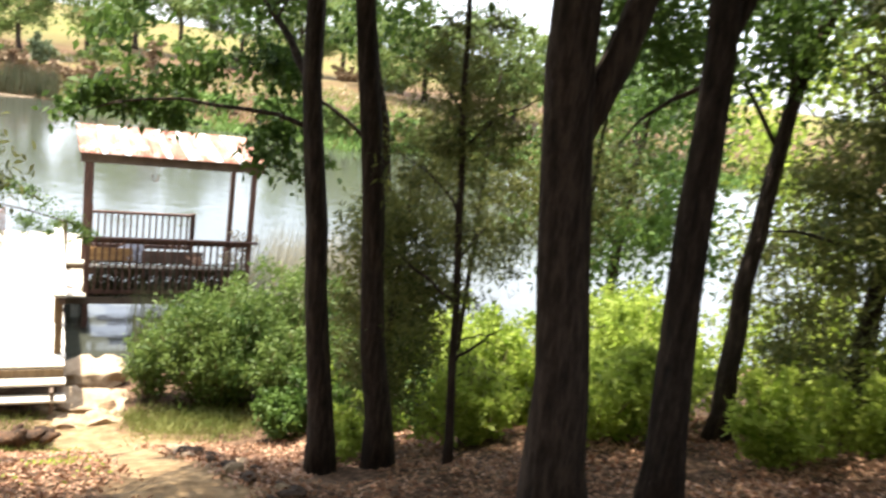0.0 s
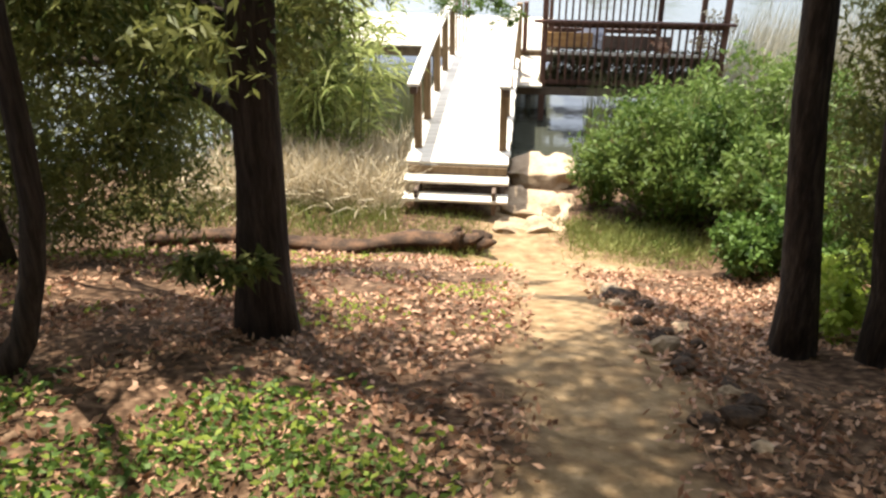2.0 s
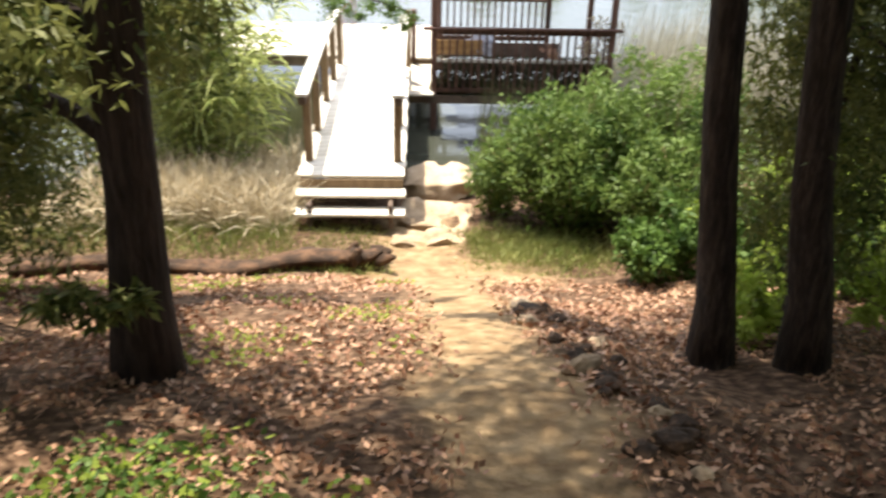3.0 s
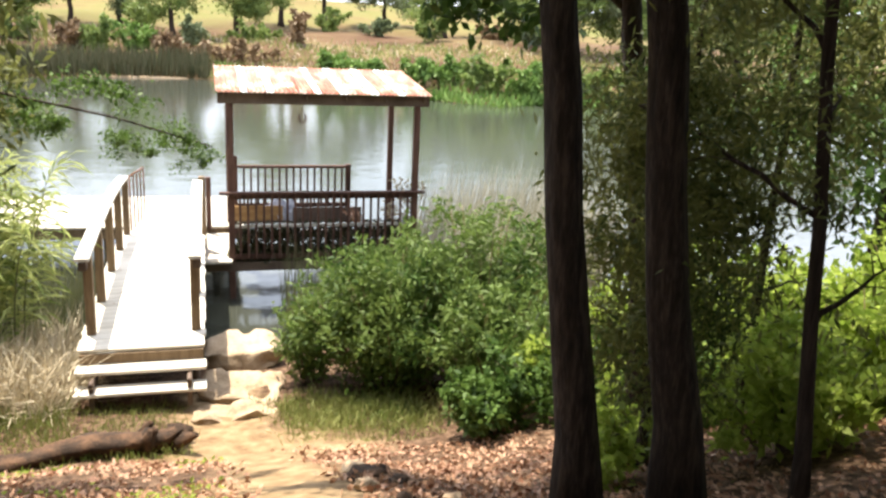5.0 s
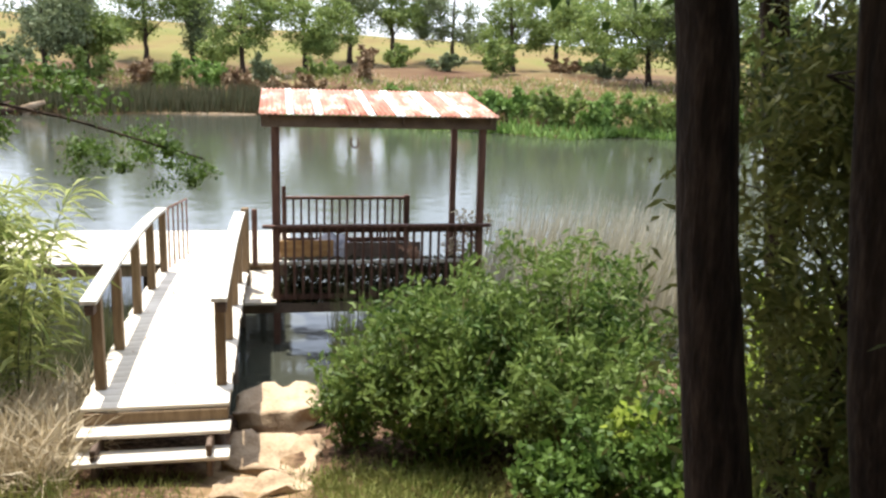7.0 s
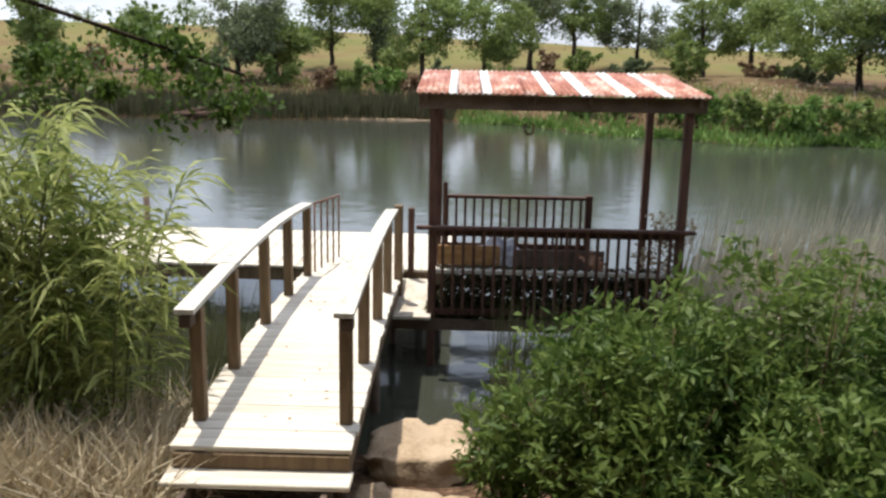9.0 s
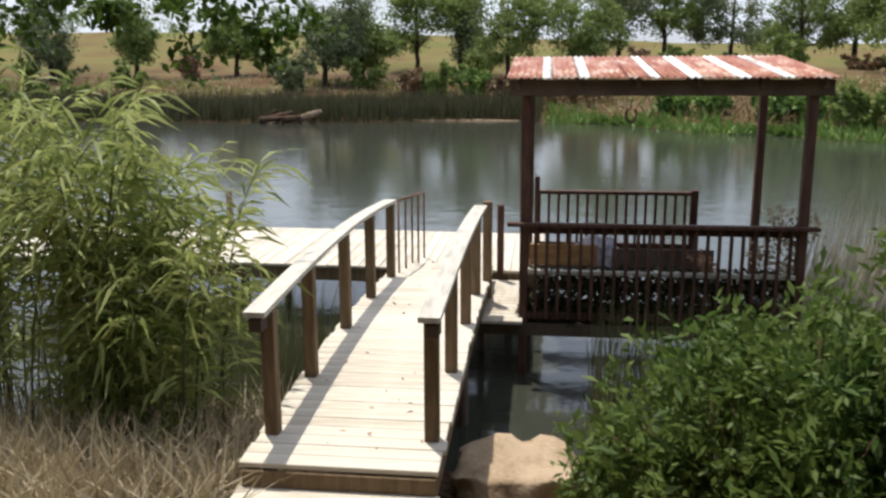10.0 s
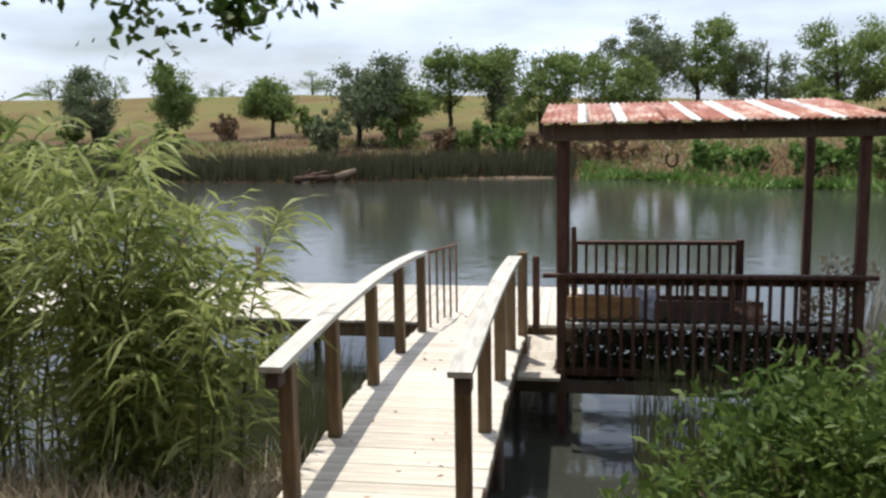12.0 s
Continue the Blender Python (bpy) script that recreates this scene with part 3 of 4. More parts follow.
# ---- trees ----
def tree(name, base, top, r0, label, leaf=None, bark=None, limbs=(), lean=(0, 0), crown=(), leaf_len=0.09, leaf_wid=0.05, seed=0, group="", per=160, bow=0.0, twig=1.0):
    """Trunk from base to top, limbs as (start height share, end point, radius), crowns as (centre, radii, leaves, clump spread)."""
    rng = random.Random(seed)
    bark, leaf = bark or BARK, leaf or OAK
    b = Vector((base[0], base[1], at(*base[:2]) - 0.15))
    t = Vector(top)
    th = thing(name, b.x, b.y, b.z + 0.15, label, "tree", group)
    inv = Matrix.Translation((-b.x, -b.y, -b.z - 0.15))
    pts, rad = [], []
    for i in range(15):
        u = i / 14
        p = b.lerp(t, u) + Vector((lean[0], lean[1], 0)) * math.sin(math.pi * u) + Vector((bow * (1 - math.exp(-9 * u)), 0, 0)) + Vector((rng.uniform(-1, 1), rng.uniform(-1, 1), 0)) * r0 * 0.25
        pts.append(p)
        rad.append(r0 * (1 + 0.5 * math.exp(-u * 22)) * (1 - 0.62 * u))
    trunk = part("trunk", add_tube(bmesh.new(), pts, rad, 18, 0.10, seed), bark, th)
    trunk.matrix_parent_inverse = inv
    for share, end, r in limbs:
        k = share * 14
        s = pts[int(k)].lerp(pts[min(int(k) + 1, 14)], k - int(k))
        e = Vector(end)
        mid = s.lerp(e, 0.5) + Vector((rng.uniform(-.15, .15), rng.uniform(-.15, .15), 0.14 * (e - s).length))
        path = [s.lerp(mid, u).lerp(mid.lerp(e, u), u) + Vector((rng.uniform(-1, 1), rng.uniform(-1, 1), rng.uniform(-1, 1))) * 0.02 for u in np.linspace(0, 1, 8)]
        bm = add_tube(bmesh.new(), path, list(np.linspace(r, r * 0.25, 8)), 8, 0.12, seed + 5)
        for q in range(5):
            o = path[rng.randint(3, 7)]
            tip = o + Vector((rng.uniform(-1, 1), rng.uniform(-1, 1), rng.uniform(-.6, .6))).normalized() * min((e - s).length, 1.3) * rng.uniform(0.2, 0.4) * twig
            add_tube(bm, [o, o.lerp(tip, 0.5) + Vector((0, 0, .03)), tip], [r * 0.28 * twig, r * 0.18 * twig, r * 0.07 * twig], 5)
        limb = part("limb", bm, bark, th)
        limb.matrix_parent_inverse = inv
    if crown:
        cs, ws = [], []
        scale = []
        for i, (c, rr, n, sp, *k) in enumerate(crown):
            scale.append(np.full(n, k[0] if k else 1.0))
            cs.append(scatter(c, rr, n, sp, max(6, n // per), seed * 7 + i))
        cs = np.concatenate(cs)
        np.random.seed(seed)
        ws = np.random.normal(size=cs.shape) + np.array((0, 0, -0.35))
        ln = leaf_len * (0.6 + 0.8 * np.random.random(len(cs))) * np.concatenate(scale)
        cr = cloud("crown", cs, ws, ln, ln * leaf_wid / leaf_len, leaf, th, "", 0.1)
        cr.matrix_parent_inverse = inv
    return th


# the woods on the bank
# the highest crowns are out of view, some added only to shade the path
tree("oak_tree", (2.80, -5.44), (1.88, -5.2, 9.5), 0.115, "slender dark-barked oak beside the footpath", limbs=(
    (0.38, (0.7, -3.9, 3.95), 0.025), (0.42, (2.0, -4.2, 5.4), 0.045), (0.6, (1.3, -6.4, 7.4), 0.05), (0.7, (3.9, -4.6, 8.2), 0.05)),
    crown=(((1.45, -3.9, 4.12), (0.9, 0.4, 0.28), 1000, 0.12), ((0.75, -3.9, 4.0), (0.3, 0.3, 0.22), 320, 0.09), ((1.0, -3.8, 4.9), (0.25, 0.3, 0.7), 450, 0.12), ((2.35, -4.4, 3.8), (0.5, 0.3, 0.3), 650, 0.1), ((2.1, -4.1, 4.5), (0.8, 0.5, 0.4), 1300, 0.13), ((2.0, -4.6, 5.9), (1.3, 1.2, 0.8), 3500, 0.2),
           ((2.0, -5.4, 8.2), (2.6, 2.4, 1.4), 9000, 0.3), ((1.2, -6.6, 8.4), (2.6, 2.6, 0.9), 13000, 0.35)), leaf_len=0.085, leaf_wid=0.05, seed=11, group="bank trees")
tree("oak_tree", (3.26, -5.73), (2.10, -5.5, 9.8), 0.118, "slender dark-barked oak standing next to its twin", limbs=(
    (0.5, (4.4, -6.3, 6.2), 0.05), (0.62, (2.7, -7.2, 7.2), 0.05)),
    crown=(((4.3, -5.8, 6.6), (1.5, 1.3, 0.9), 4500, 0.22), ((3.1, -6.6, 8.6), (2.2, 2.2, 1.2), 7000, 0.3), ((2.2, -5.0, 9.0), (2.2, 1.6, 0.8), 12000, 0.3)), leaf_len=0.10, leaf_wid=0.06, seed=12, group="bank trees")
tree("cedar_sapling", (3.86, -5.94), (3.38, -5.8, 6.6), 0.042, "thin young cedar with sparse dark sprays", CEDAR, CEDARBARK, limbs=(
    (0.2, (4.2, -5.9, 2.5), 0.018), (0.3, (3.0, -5.3, 3.2), 0.018), (0.36, (4.3, -5.2, 3.3), 0.018), (0.45, (3.1, -5.5, 4.0), 0.016), (0.55, (4.4, -5.8, 4.6), 0.016), (0.6, (3.2, -5.2, 4.8), 0.014)),
    crown=(((3.65, -5.6, 3.5), (0.9, 0.7, 1.6), 8500, 0.13), ((3.7, -5.7, 5.3), (0.6, 0.6, 1.2), 4000, 0.12)), leaf_len=0.07, leaf_wid=0.016, seed=13, group="bank trees")
tree("oak_tree", (4.15, -3.7), (2.5, -3.6, 8.0), 0.10, "crooked young oak half hidden behind the twins", limbs=((0.45, (2.0, -3.3, 4.6), 0.03), (0.5, (3.6, -3.2, 4.9), 0.03)), lean=(0.35, 0),
     crown=(((2.9, -3.3, 5.6), (1.6, 1.3, 1.1), 5000, 0.2),), seed=14, group="bank trees")
tree("oak_tree", (3.44, -8.15), (2.6, -7.9, 10.5), 0.19, "stout rough-barked oak leaning and forking above", limbs=(
    (0.30, (4.6, -8.2, 7.6), 0.11), (0.36, (3.3, -7.4, 8.6), 0.08), (0.6, (2.2, -9.0, 8.5), 0.06)),
    crown=(((3.2, -8.6, 8.2), (2.6, 2.2, 1.3), 8000, 0.3), ((5.2, -8.0, 8.6), (2.2, 2.2, 1.4), 6000, 0.3), ((1.6, -9.0, 8.8), (2.8, 2.6, 0.9), 13000, 0.35)), leaf_len=0.1, leaf_wid=0.06, seed=15, group="bank trees")
tree("oak_tree", (4.36, -8.2), (3.9, -8.0, 9.5), 0.135, "dark leaning oak with a broken side twig", limbs=(
    (0.4, (3.9, -7.6, 4.4), 0.022), (0.42, (5.4, -7.8, 7.0), 0.06), (0.5, (6.3, -7.3, 7.0), 0.05), (0.45, (5.0, -8.9, 7.2), 0.05)),
    crown=(((5.6, -7.6, 8.0), (2.0, 2.0, 1.2), 6000, 0.3),), leaf_len=0.1, leaf_wid=0.06, seed=16, group="bank trees")
tree("oak_tree", (6.6, -6.4), (7.7, -6.1, 7.4), 0.11, "thin dark oak bending towards the light", limbs=((0.6, (7.2, -5.8, 6.0), 0.06), (0.5, (6.0, -5.2, 6.0), 0.03)), lean=(-0.35, 0),
     crown=(((6.8, -5.4, 6.6), (1.8, 1.6, 1.2), 6000, 0.25), ((6.1, -5.8, 5.5), (1.5, 1.0, 0.8), 4200, 0.2)), seed=17, group="bank trees")
tree("cedar_tree", (8.3, -6.5), (8.4, -6.4, 8.0), 0.12, "dense dark green cedar at the wood's edge", CEDAR, CEDARBARK, limbs=((0.3, (6.6, -6.3, 3.6), 0.03), (0.5, (6.8, -7.0, 5.2), 0.03)),
     crown=(((8.1, -6.5, 3.2), (1.1, 1.1, 2.2), 22000, 0.2), ((8.2, -6.4, 6.2), (0.9, 0.9, 1.6), 7000, 0.2)), leaf_len=0.10, leaf_wid=0.03, seed=18, group="bank trees")
tree("cedar_tree", (-0.53, -6.25), (0.0, -6.05, 9.3), 0.142, "old dark cedar with shaggy bark and low sprays by the path", CEDAR, CEDARBARK, limbs=(
    (0.21, (-1.5, -3.6, 2.9), 0.045), (0.17, (-3.2, -3.9, 2.2), 0.05), (0.3, (-2.2, -5.8, 3.3), 0.04), (0.24, (-4.2, -3.0, 2.6), 0.05), (0.42, (-2.6, -4.4, 4.6), 0.05), (0.6, (0.3, -4.4, 7.2), 0.05), (0.25, (-1.0, -5.2, 3.2), 0.03)),
    crown=(((-3.0, -3.6, 2.1), (1.3, 0.9, 1.9), 30000, 0.17), ((-1.5, -3.5, 3.0), (1.2, 0.8, 0.8), 13000, 0.15), ((-4.4, -2.6, 2.4), (1.3, 1.2, 2.2), 18000, 0.22), ((-1.6, -5.6, 3.5), (1.1, 0.6, 0.7), 8000, 0.13),
           ((-0.6, -6.48, 2.0), (0.35, 0.1, 0.05), 450, 0.05), ((-0.75, -6.5, 3.4), (0.5, 0.25, 0.55), 1700, 0.1), ((-0.2, -5.9, 3.5), (0.45, 0.3, 0.5), 1200, 0.1), ((0.7, -5.8, 8.2), (1.5, 1.5, 0.9), 5000, 0.25)),
    leaf_len=0.085, leaf_wid=0.024, seed=19, group="bank trees")
tree("oak_tree", (-3.4, -4.6), (-3.3, -4.4, 8.5), 0.14, "oak with low hanging leafy branches near the path", limbs=(
    (0.3, (-1.0, -5.0, 4.4), 0.05), (0.32, (0.85, -3.3, 2.72), 0.019), (0.5, (-2.0, -6.4, 6.0), 0.05), (0.25, (-1.9, -6.0, 3.4), 0.03)),
    crown=(((0.0, -3.4, 3.0), (0.5, 0.3, 0.2), 1600, 0.06, 0.6), ((0.45, -3.25, 2.74), (0.45, 0.22, 0.13), 2000, 0.04, 0.42), ((-1.6, -5.4, 3.6), (0.8, 0.8, 0.7), 2500, 0.15), ((-2.4, -5.4, 6.4), (2.6, 2.2, 1.4), 3800, 0.3),
           ((0.72, -3.25, 2.60), (0.16, 0.12, 0.10), 500, 0.03, 0.42)),
    leaf_len=0.055, leaf_wid=0.032, seed=20, group="bank trees", twig=0.45)
tree("cedar_tree", (-1.62, -7.2), (-1.75, -7.0, 6.5), 0.062, "small dark tree with a curved stem", limbs=((0.4, (-1.2, -6.5, 4.2), 0.03), (0.45, (-2.6, -5.9, 4.3), 0.03)), bow=0.55, bark=CEDARBARK,
     leaf=CEDAR, crown=(((-1.9, -6.3, 3.7), (0.9, 0.6, 0.9), 9000, 0.14),), leaf_len=0.07, leaf_wid=0.02, seed=21, group="bank trees")
# unseen oak added for overhead shade behind the walker
tree("oak_tree", (-2.2, -11.5), (-1.0, -11.0, 11), 0.2, "tall unseen oak added to shade the footpath", limbs=((0.6, (1.0, -10.4, 9.0), 0.07), (0.7, (-2.5, -9.0, 9.5), 0.07)),
     crown=(((0.2, -10.4, 9.6), (3.4, 2.6, 1.2), 9000, 0.35), ((-2.4, -8.6, 9.0), (2.4, 2.2, 1.2), 7000, 0.3)), leaf_len=0.12, leaf_wid=0.07, seed=22, group="bank trees")


# more unseen oaks, added so that their high crowns darken the slope
for i, (x, y, cx, cy, r) in enumerate(((4.8, -12.5, 4.2, -11.0, 3.6), (-4.6, -8.8, -4.2, -8.0, 2.4), (0.4, -16.5, 0.6, -14.0, 3.8), (8.0, -11.0, 7.0, -9.6, 3.6), (-6.6, -5.6, -6.2, -5.2, 2.4), (-5.5, -13.0, -4.6, -12.0, 3.8))):
    tree("oak_tree", (x, y), (cx, cy, at(x, y) + 8.5), 0.2, "tall oak added out of view to shade the slope", limbs=((0.5, (cx + 1.5, cy, 8.6), 0.07), (0.6, (cx - 1.4, cy + 1.0, 9.0), 0.07)),
         crown=(((cx, cy, 9.0), (r, r, 1.3), 9000, 0.4),), leaf_len=0.24, leaf_wid=0.15, seed=80 + i, group="bank trees")
# dense evergreens added out of view around the path, blocking low skylight
for i, (x, y) in enumerate(((-7.5, -9.5), (-6.5, -14.5), (-3.0, -18.0), (2.0, -20.0), (6.5, -17.5), (9.5, -13.5), (11.0, -9.5), (-8.5, -4.5), (-8.0, -1.0))):
    z = at(x, y)
    tree("cedar_tree", (x, y), (x, y, z + 9), 0.16, "dense dark cedar added out of view to block skylight", CEDAR, CEDARBARK, limbs=((0.3, (x + 1, y, z + 3.5), 0.04),),
         crown=(((x, y, z + 4.2), (2.3, 2.3, 4.4), 9000, 0.4),), leaf_len=0.28, leaf_wid=0.13, seed=300 + i, group="bank trees")
# dark undergrowth between and behind the twin oaks
for i, (x, y, top, r, n, low) in enumerate(((3.55, -4.75, 3.4, 0.6, 15000, 0.0), (4.6, -4.3, 4.4, 0.8, 6500, 0.8), (5.6, -4.9, 4.6, 0.7, 5500, 0.8))):
    z = at(x, y)
    tree("young_cedar", (x, y), (x + 0.1, y, top + 0.4), 0.04, "bushy dark young cedar behind the oaks", CEDAR, CEDARBARK, limbs=((0.3, (x + r * .7, y, z + 1.2), 0.012), (0.5, (x - r * .7, y + .2, z + 2.0), 0.012), (0.7, (x + r * .5, y - .2, z + 2.6), 0.01)),
         crown=(((x, y, (z + top) / 2 + 0.35 + 0.8 * low), (r, r * 0.8, (top - z) / 2 - low), n, 0.15),), leaf_len=0.075, leaf_wid=0.02, seed=320 + i, group="bank trees", per=110)


# ---- shrubs and reeds ----
def shrub(name, x, y, rx, ry, h, n, material, label, leaf_len, leaf_wid, seed, stems=9, category="shrub"):
    rng = random.Random(seed)
    z = max(at(x, y), WATER - 0.1)
    th = thing(name, x, y, z, label, category)
    inv = Matrix.Translation((-x, -y, -z))
    bm = bmesh.new()
    stems = max(stems, n // 150)
    curves = []
    for i in range(stems):
        a = rng.uniform(0, 6.28)
        q = rng.uniform(0.05, 1.0) ** 0.6
        tall = h * (1.12 - 0.5 * q ** 2) * rng.uniform(0.55, 1.0)
        s = Vector((x + rx * 0.25 * q * math.cos(a), y + ry * 0.25 * q * math.sin(a), z - 0.05))
        tip = Vector((x + rx * q * math.cos(a), y + ry * q * math.sin(a), z + tall))
        mid = Vector((s.x + (tip.x - s.x) * 0.35, s.y + (tip.y - s.y) * 0.35, z + tall * 0.62))
        curves.append((s, mid, tip))
        if i % 3 == 0:
            add_tube(bm, [s, s.lerp(mid, 0.5).lerp(mid.lerp(tip, 0.5), 0.5), tip], [0.014, 0.009, 0.003], 5)
    st = tagged(part("stem", bm, POST, th), kind="stuff")
    st.matrix_parent_inverse = inv
    np.random.seed(seed)
    cv = np.array([[tuple(p) for p in c] for c in curves])
    k = np.random.randint(0, stems, n)
    u = (1 - np.random.random(n) ** 1.5)[:, None]
    u = 0.12 + 0.9 * u
    cs = (1 - u) ** 2 * cv[k, 0] + 2 * u * (1 - u) * cv[k, 1] + u ** 2 * cv[k, 2]
    twig = np.random.normal(size=(stems, 9, 3)) * np.array((1, 1, 0.6)) * 0.10 * h ** 0.6
    cs = cs + twig[k, (u[:, 0] * 8.8).astype(int).clip(0, 8)] + np.random.normal(size=cs.shape) * 0.045 * h ** 0.5
    cs = cs[cs[:, 2] > z + 0.03]
    ws = np.random.normal(size=cs.shape) + np.array((0, 0, 0.6))
    ln = leaf_len * (0.6 + 0.8 * np.random.random(len(cs)))
    f = cloud("foliage", cs, ws, ln, ln * leaf_wid / leaf_len, material, th, "", 0.15)
    f.matrix_parent_inverse = inv
    return th


shrub("willow_bush", 2.9, -0.05, 1.2, 0.9, 1.75, 15000, WILLOW, "dense green willow bush on the pond's edge", 0.105, 0.032, 31, 14)
shrub("willow_bush", 4.1, 0.2, 1.25, 1.0, 2.0, 14000, WILLOW, "dense green willow bush beside another one", 0.105, 0.032, 32, 14)
shrub("willow_bush", 4.0, -1.1, 1.0, 0.8, 1.35, 8000, WILLOW, "green willow bush in front of taller ones", 0.105, 0.032, 34, 12)
shrub("willow_bush", 1.95, 0.2, 0.5, 0.5, 0.75, 2500, WILLOW, "low green willow shoots next to the stone slabs", 0.09, 0.026, 33)
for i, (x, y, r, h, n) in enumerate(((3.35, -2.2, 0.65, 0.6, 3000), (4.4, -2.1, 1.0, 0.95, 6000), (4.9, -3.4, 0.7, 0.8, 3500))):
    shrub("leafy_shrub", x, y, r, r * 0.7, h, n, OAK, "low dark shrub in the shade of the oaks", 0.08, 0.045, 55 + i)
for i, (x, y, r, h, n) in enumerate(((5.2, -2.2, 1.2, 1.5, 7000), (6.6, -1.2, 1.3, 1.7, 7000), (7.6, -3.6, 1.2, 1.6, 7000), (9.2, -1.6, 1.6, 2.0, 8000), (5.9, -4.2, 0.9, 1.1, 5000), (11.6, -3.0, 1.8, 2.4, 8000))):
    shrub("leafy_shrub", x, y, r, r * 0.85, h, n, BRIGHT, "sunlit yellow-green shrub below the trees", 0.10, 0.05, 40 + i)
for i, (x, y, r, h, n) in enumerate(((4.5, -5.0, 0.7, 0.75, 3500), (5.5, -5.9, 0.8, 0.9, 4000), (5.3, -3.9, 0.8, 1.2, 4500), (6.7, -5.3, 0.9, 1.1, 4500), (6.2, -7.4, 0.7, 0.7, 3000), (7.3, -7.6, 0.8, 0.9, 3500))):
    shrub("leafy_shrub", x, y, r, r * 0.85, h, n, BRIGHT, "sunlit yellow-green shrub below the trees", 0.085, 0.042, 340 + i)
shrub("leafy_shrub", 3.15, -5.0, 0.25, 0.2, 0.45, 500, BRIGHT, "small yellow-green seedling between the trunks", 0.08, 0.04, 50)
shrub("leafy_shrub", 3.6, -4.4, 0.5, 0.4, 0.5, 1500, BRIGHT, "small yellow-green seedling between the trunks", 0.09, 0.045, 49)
for i, (x, y, h, r, n) in enumerate(((10.5, 1.0, 6.5, 2.2, 9000), (14, -1.5, 8.0, 2.8, 9000), (13, -6.5, 8.5, 2.8, 9000), (9.5, -9.0, 8.5, 2.5, 8000))):
    z = at(x, y)
    tree("oak_tree", (x, y), (x + 0.4, y, z + h), 0.13, "leafy tree growing near the pond's edge", BRIGHT if i % 2 else OAK, limbs=((0.4, (x + r * .6, y, z + h * .6), 0.04), (0.5, (x - r * .6, y + .4, z + h * .7), 0.04)),
         crown=(((x, y, z + h * 0.62), (r, r, h * 0.40), n, 0.35),), leaf_len=0.14, leaf_wid=0.08, seed=60 + i, group="bank trees")


def blades(name, xs, ys, z0, heights, width, material, label, lean=0.12, bias=(0, 0), category="reeds", droop=0.0):
    c = np.stack([xs, ys, np.broadcast_to(z0, xs.shape)], 1)
    w = np.random.normal(size=c.shape) * lean + np.array((bias[0], bias[1], 1.0))
    ob = cloud(name, c, w, heights, width, material, None, label, droop)
    return tagged(ob, label, category, kind="stuff")


R = np.random.default_rng(5)
u = R.random((1000, 2))
blades("reeds", 1.9 + 2.6 * u[:, 0], 2.0 + 2.2 * u[:, 1], -1.2, 0.8 + 0.8 * R.random(1000), 0.014, REED, "thin dark green reeds standing in water under the pavilion", 0.08)
u = R.random((2600, 2)) ** 0.8
blades("reeds", 4.3 + 3.2 * u[:, 0], 3.2 + 3.0 * u[:, 1], -1.2, 1.5 + 1.0 * R.random(2600), 0.024, PALEREED, "pale grey-green reeds leaning beside the pavilion", 0.09, (0.18, 0))
u = R.random((1600, 2))
blades("reeds", -3.6 + 2.7 * u[:, 0], 2.0 + 2.8 * u[:, 1], -1.2, 0.9 + 0.7 * R.random(1600), 0.014, REED, "thin green reeds in the water by the footbridge", 0.12, (0.1, 0))
u = R.random((6000, 2))
X, Y = -3.5 + 2.8 * u[:, 0], -0.5 + 2.2 * u[:, 1]
blades("dry_stalks", X, Y, land(X, Y), 0.45 + 0.75 * R.random(6000), 0.018, DRY, "tangle of bleached dry stalks at the bank", 0.6, category="dry stalks", droop=0.25)
u = R.random((2600, 2))
X, Y = -4.5 + 3.9 * u[:, 0], -1.3 + 1.6 * u[:, 1]
blades("grass", X, Y, land(X, Y), 0.10 + 0.22 * R.random(2600), 0.014, GRASS, "short green grass along the bank", 0.4, category="grass")
u = R.random((7000, 2))
X, Y = -2.5 + 5.6 * u[:, 0], -1.9 + 1.7 * u[:, 1]
keep = np.abs(X - np.interp(Y, PATH_Y, PATH_X)) > 0.3 + 0.35 * R.random(7000)
X, Y = X[keep], Y[keep]
blades("grass", X, Y, land(X, Y), 0.04 + 0.09 * R.random(len(X)), 0.01, GRASS, "thin sunlit grass in front of the steps", 0.5, category="grass")


u = R.random((5200, 2))
X, Y = 1.5 + 2.0 * u[:, 0], -1.7 + 1.3 * u[:, 1]
keep = np.hypot((X - 2.3) / 0.95, (Y + 1.0) / 0.6) + 0.3 * R.normal(size=5200) < 1
X, Y = X[keep], Y[keep]
blades("grass", X, Y, land(X, Y), 0.06 + 0.16 * R.random(len(X)), 0.012, GRASS, "tuft of fresh green grass before the willow bush", 0.5, category="grass", droop=0.2)


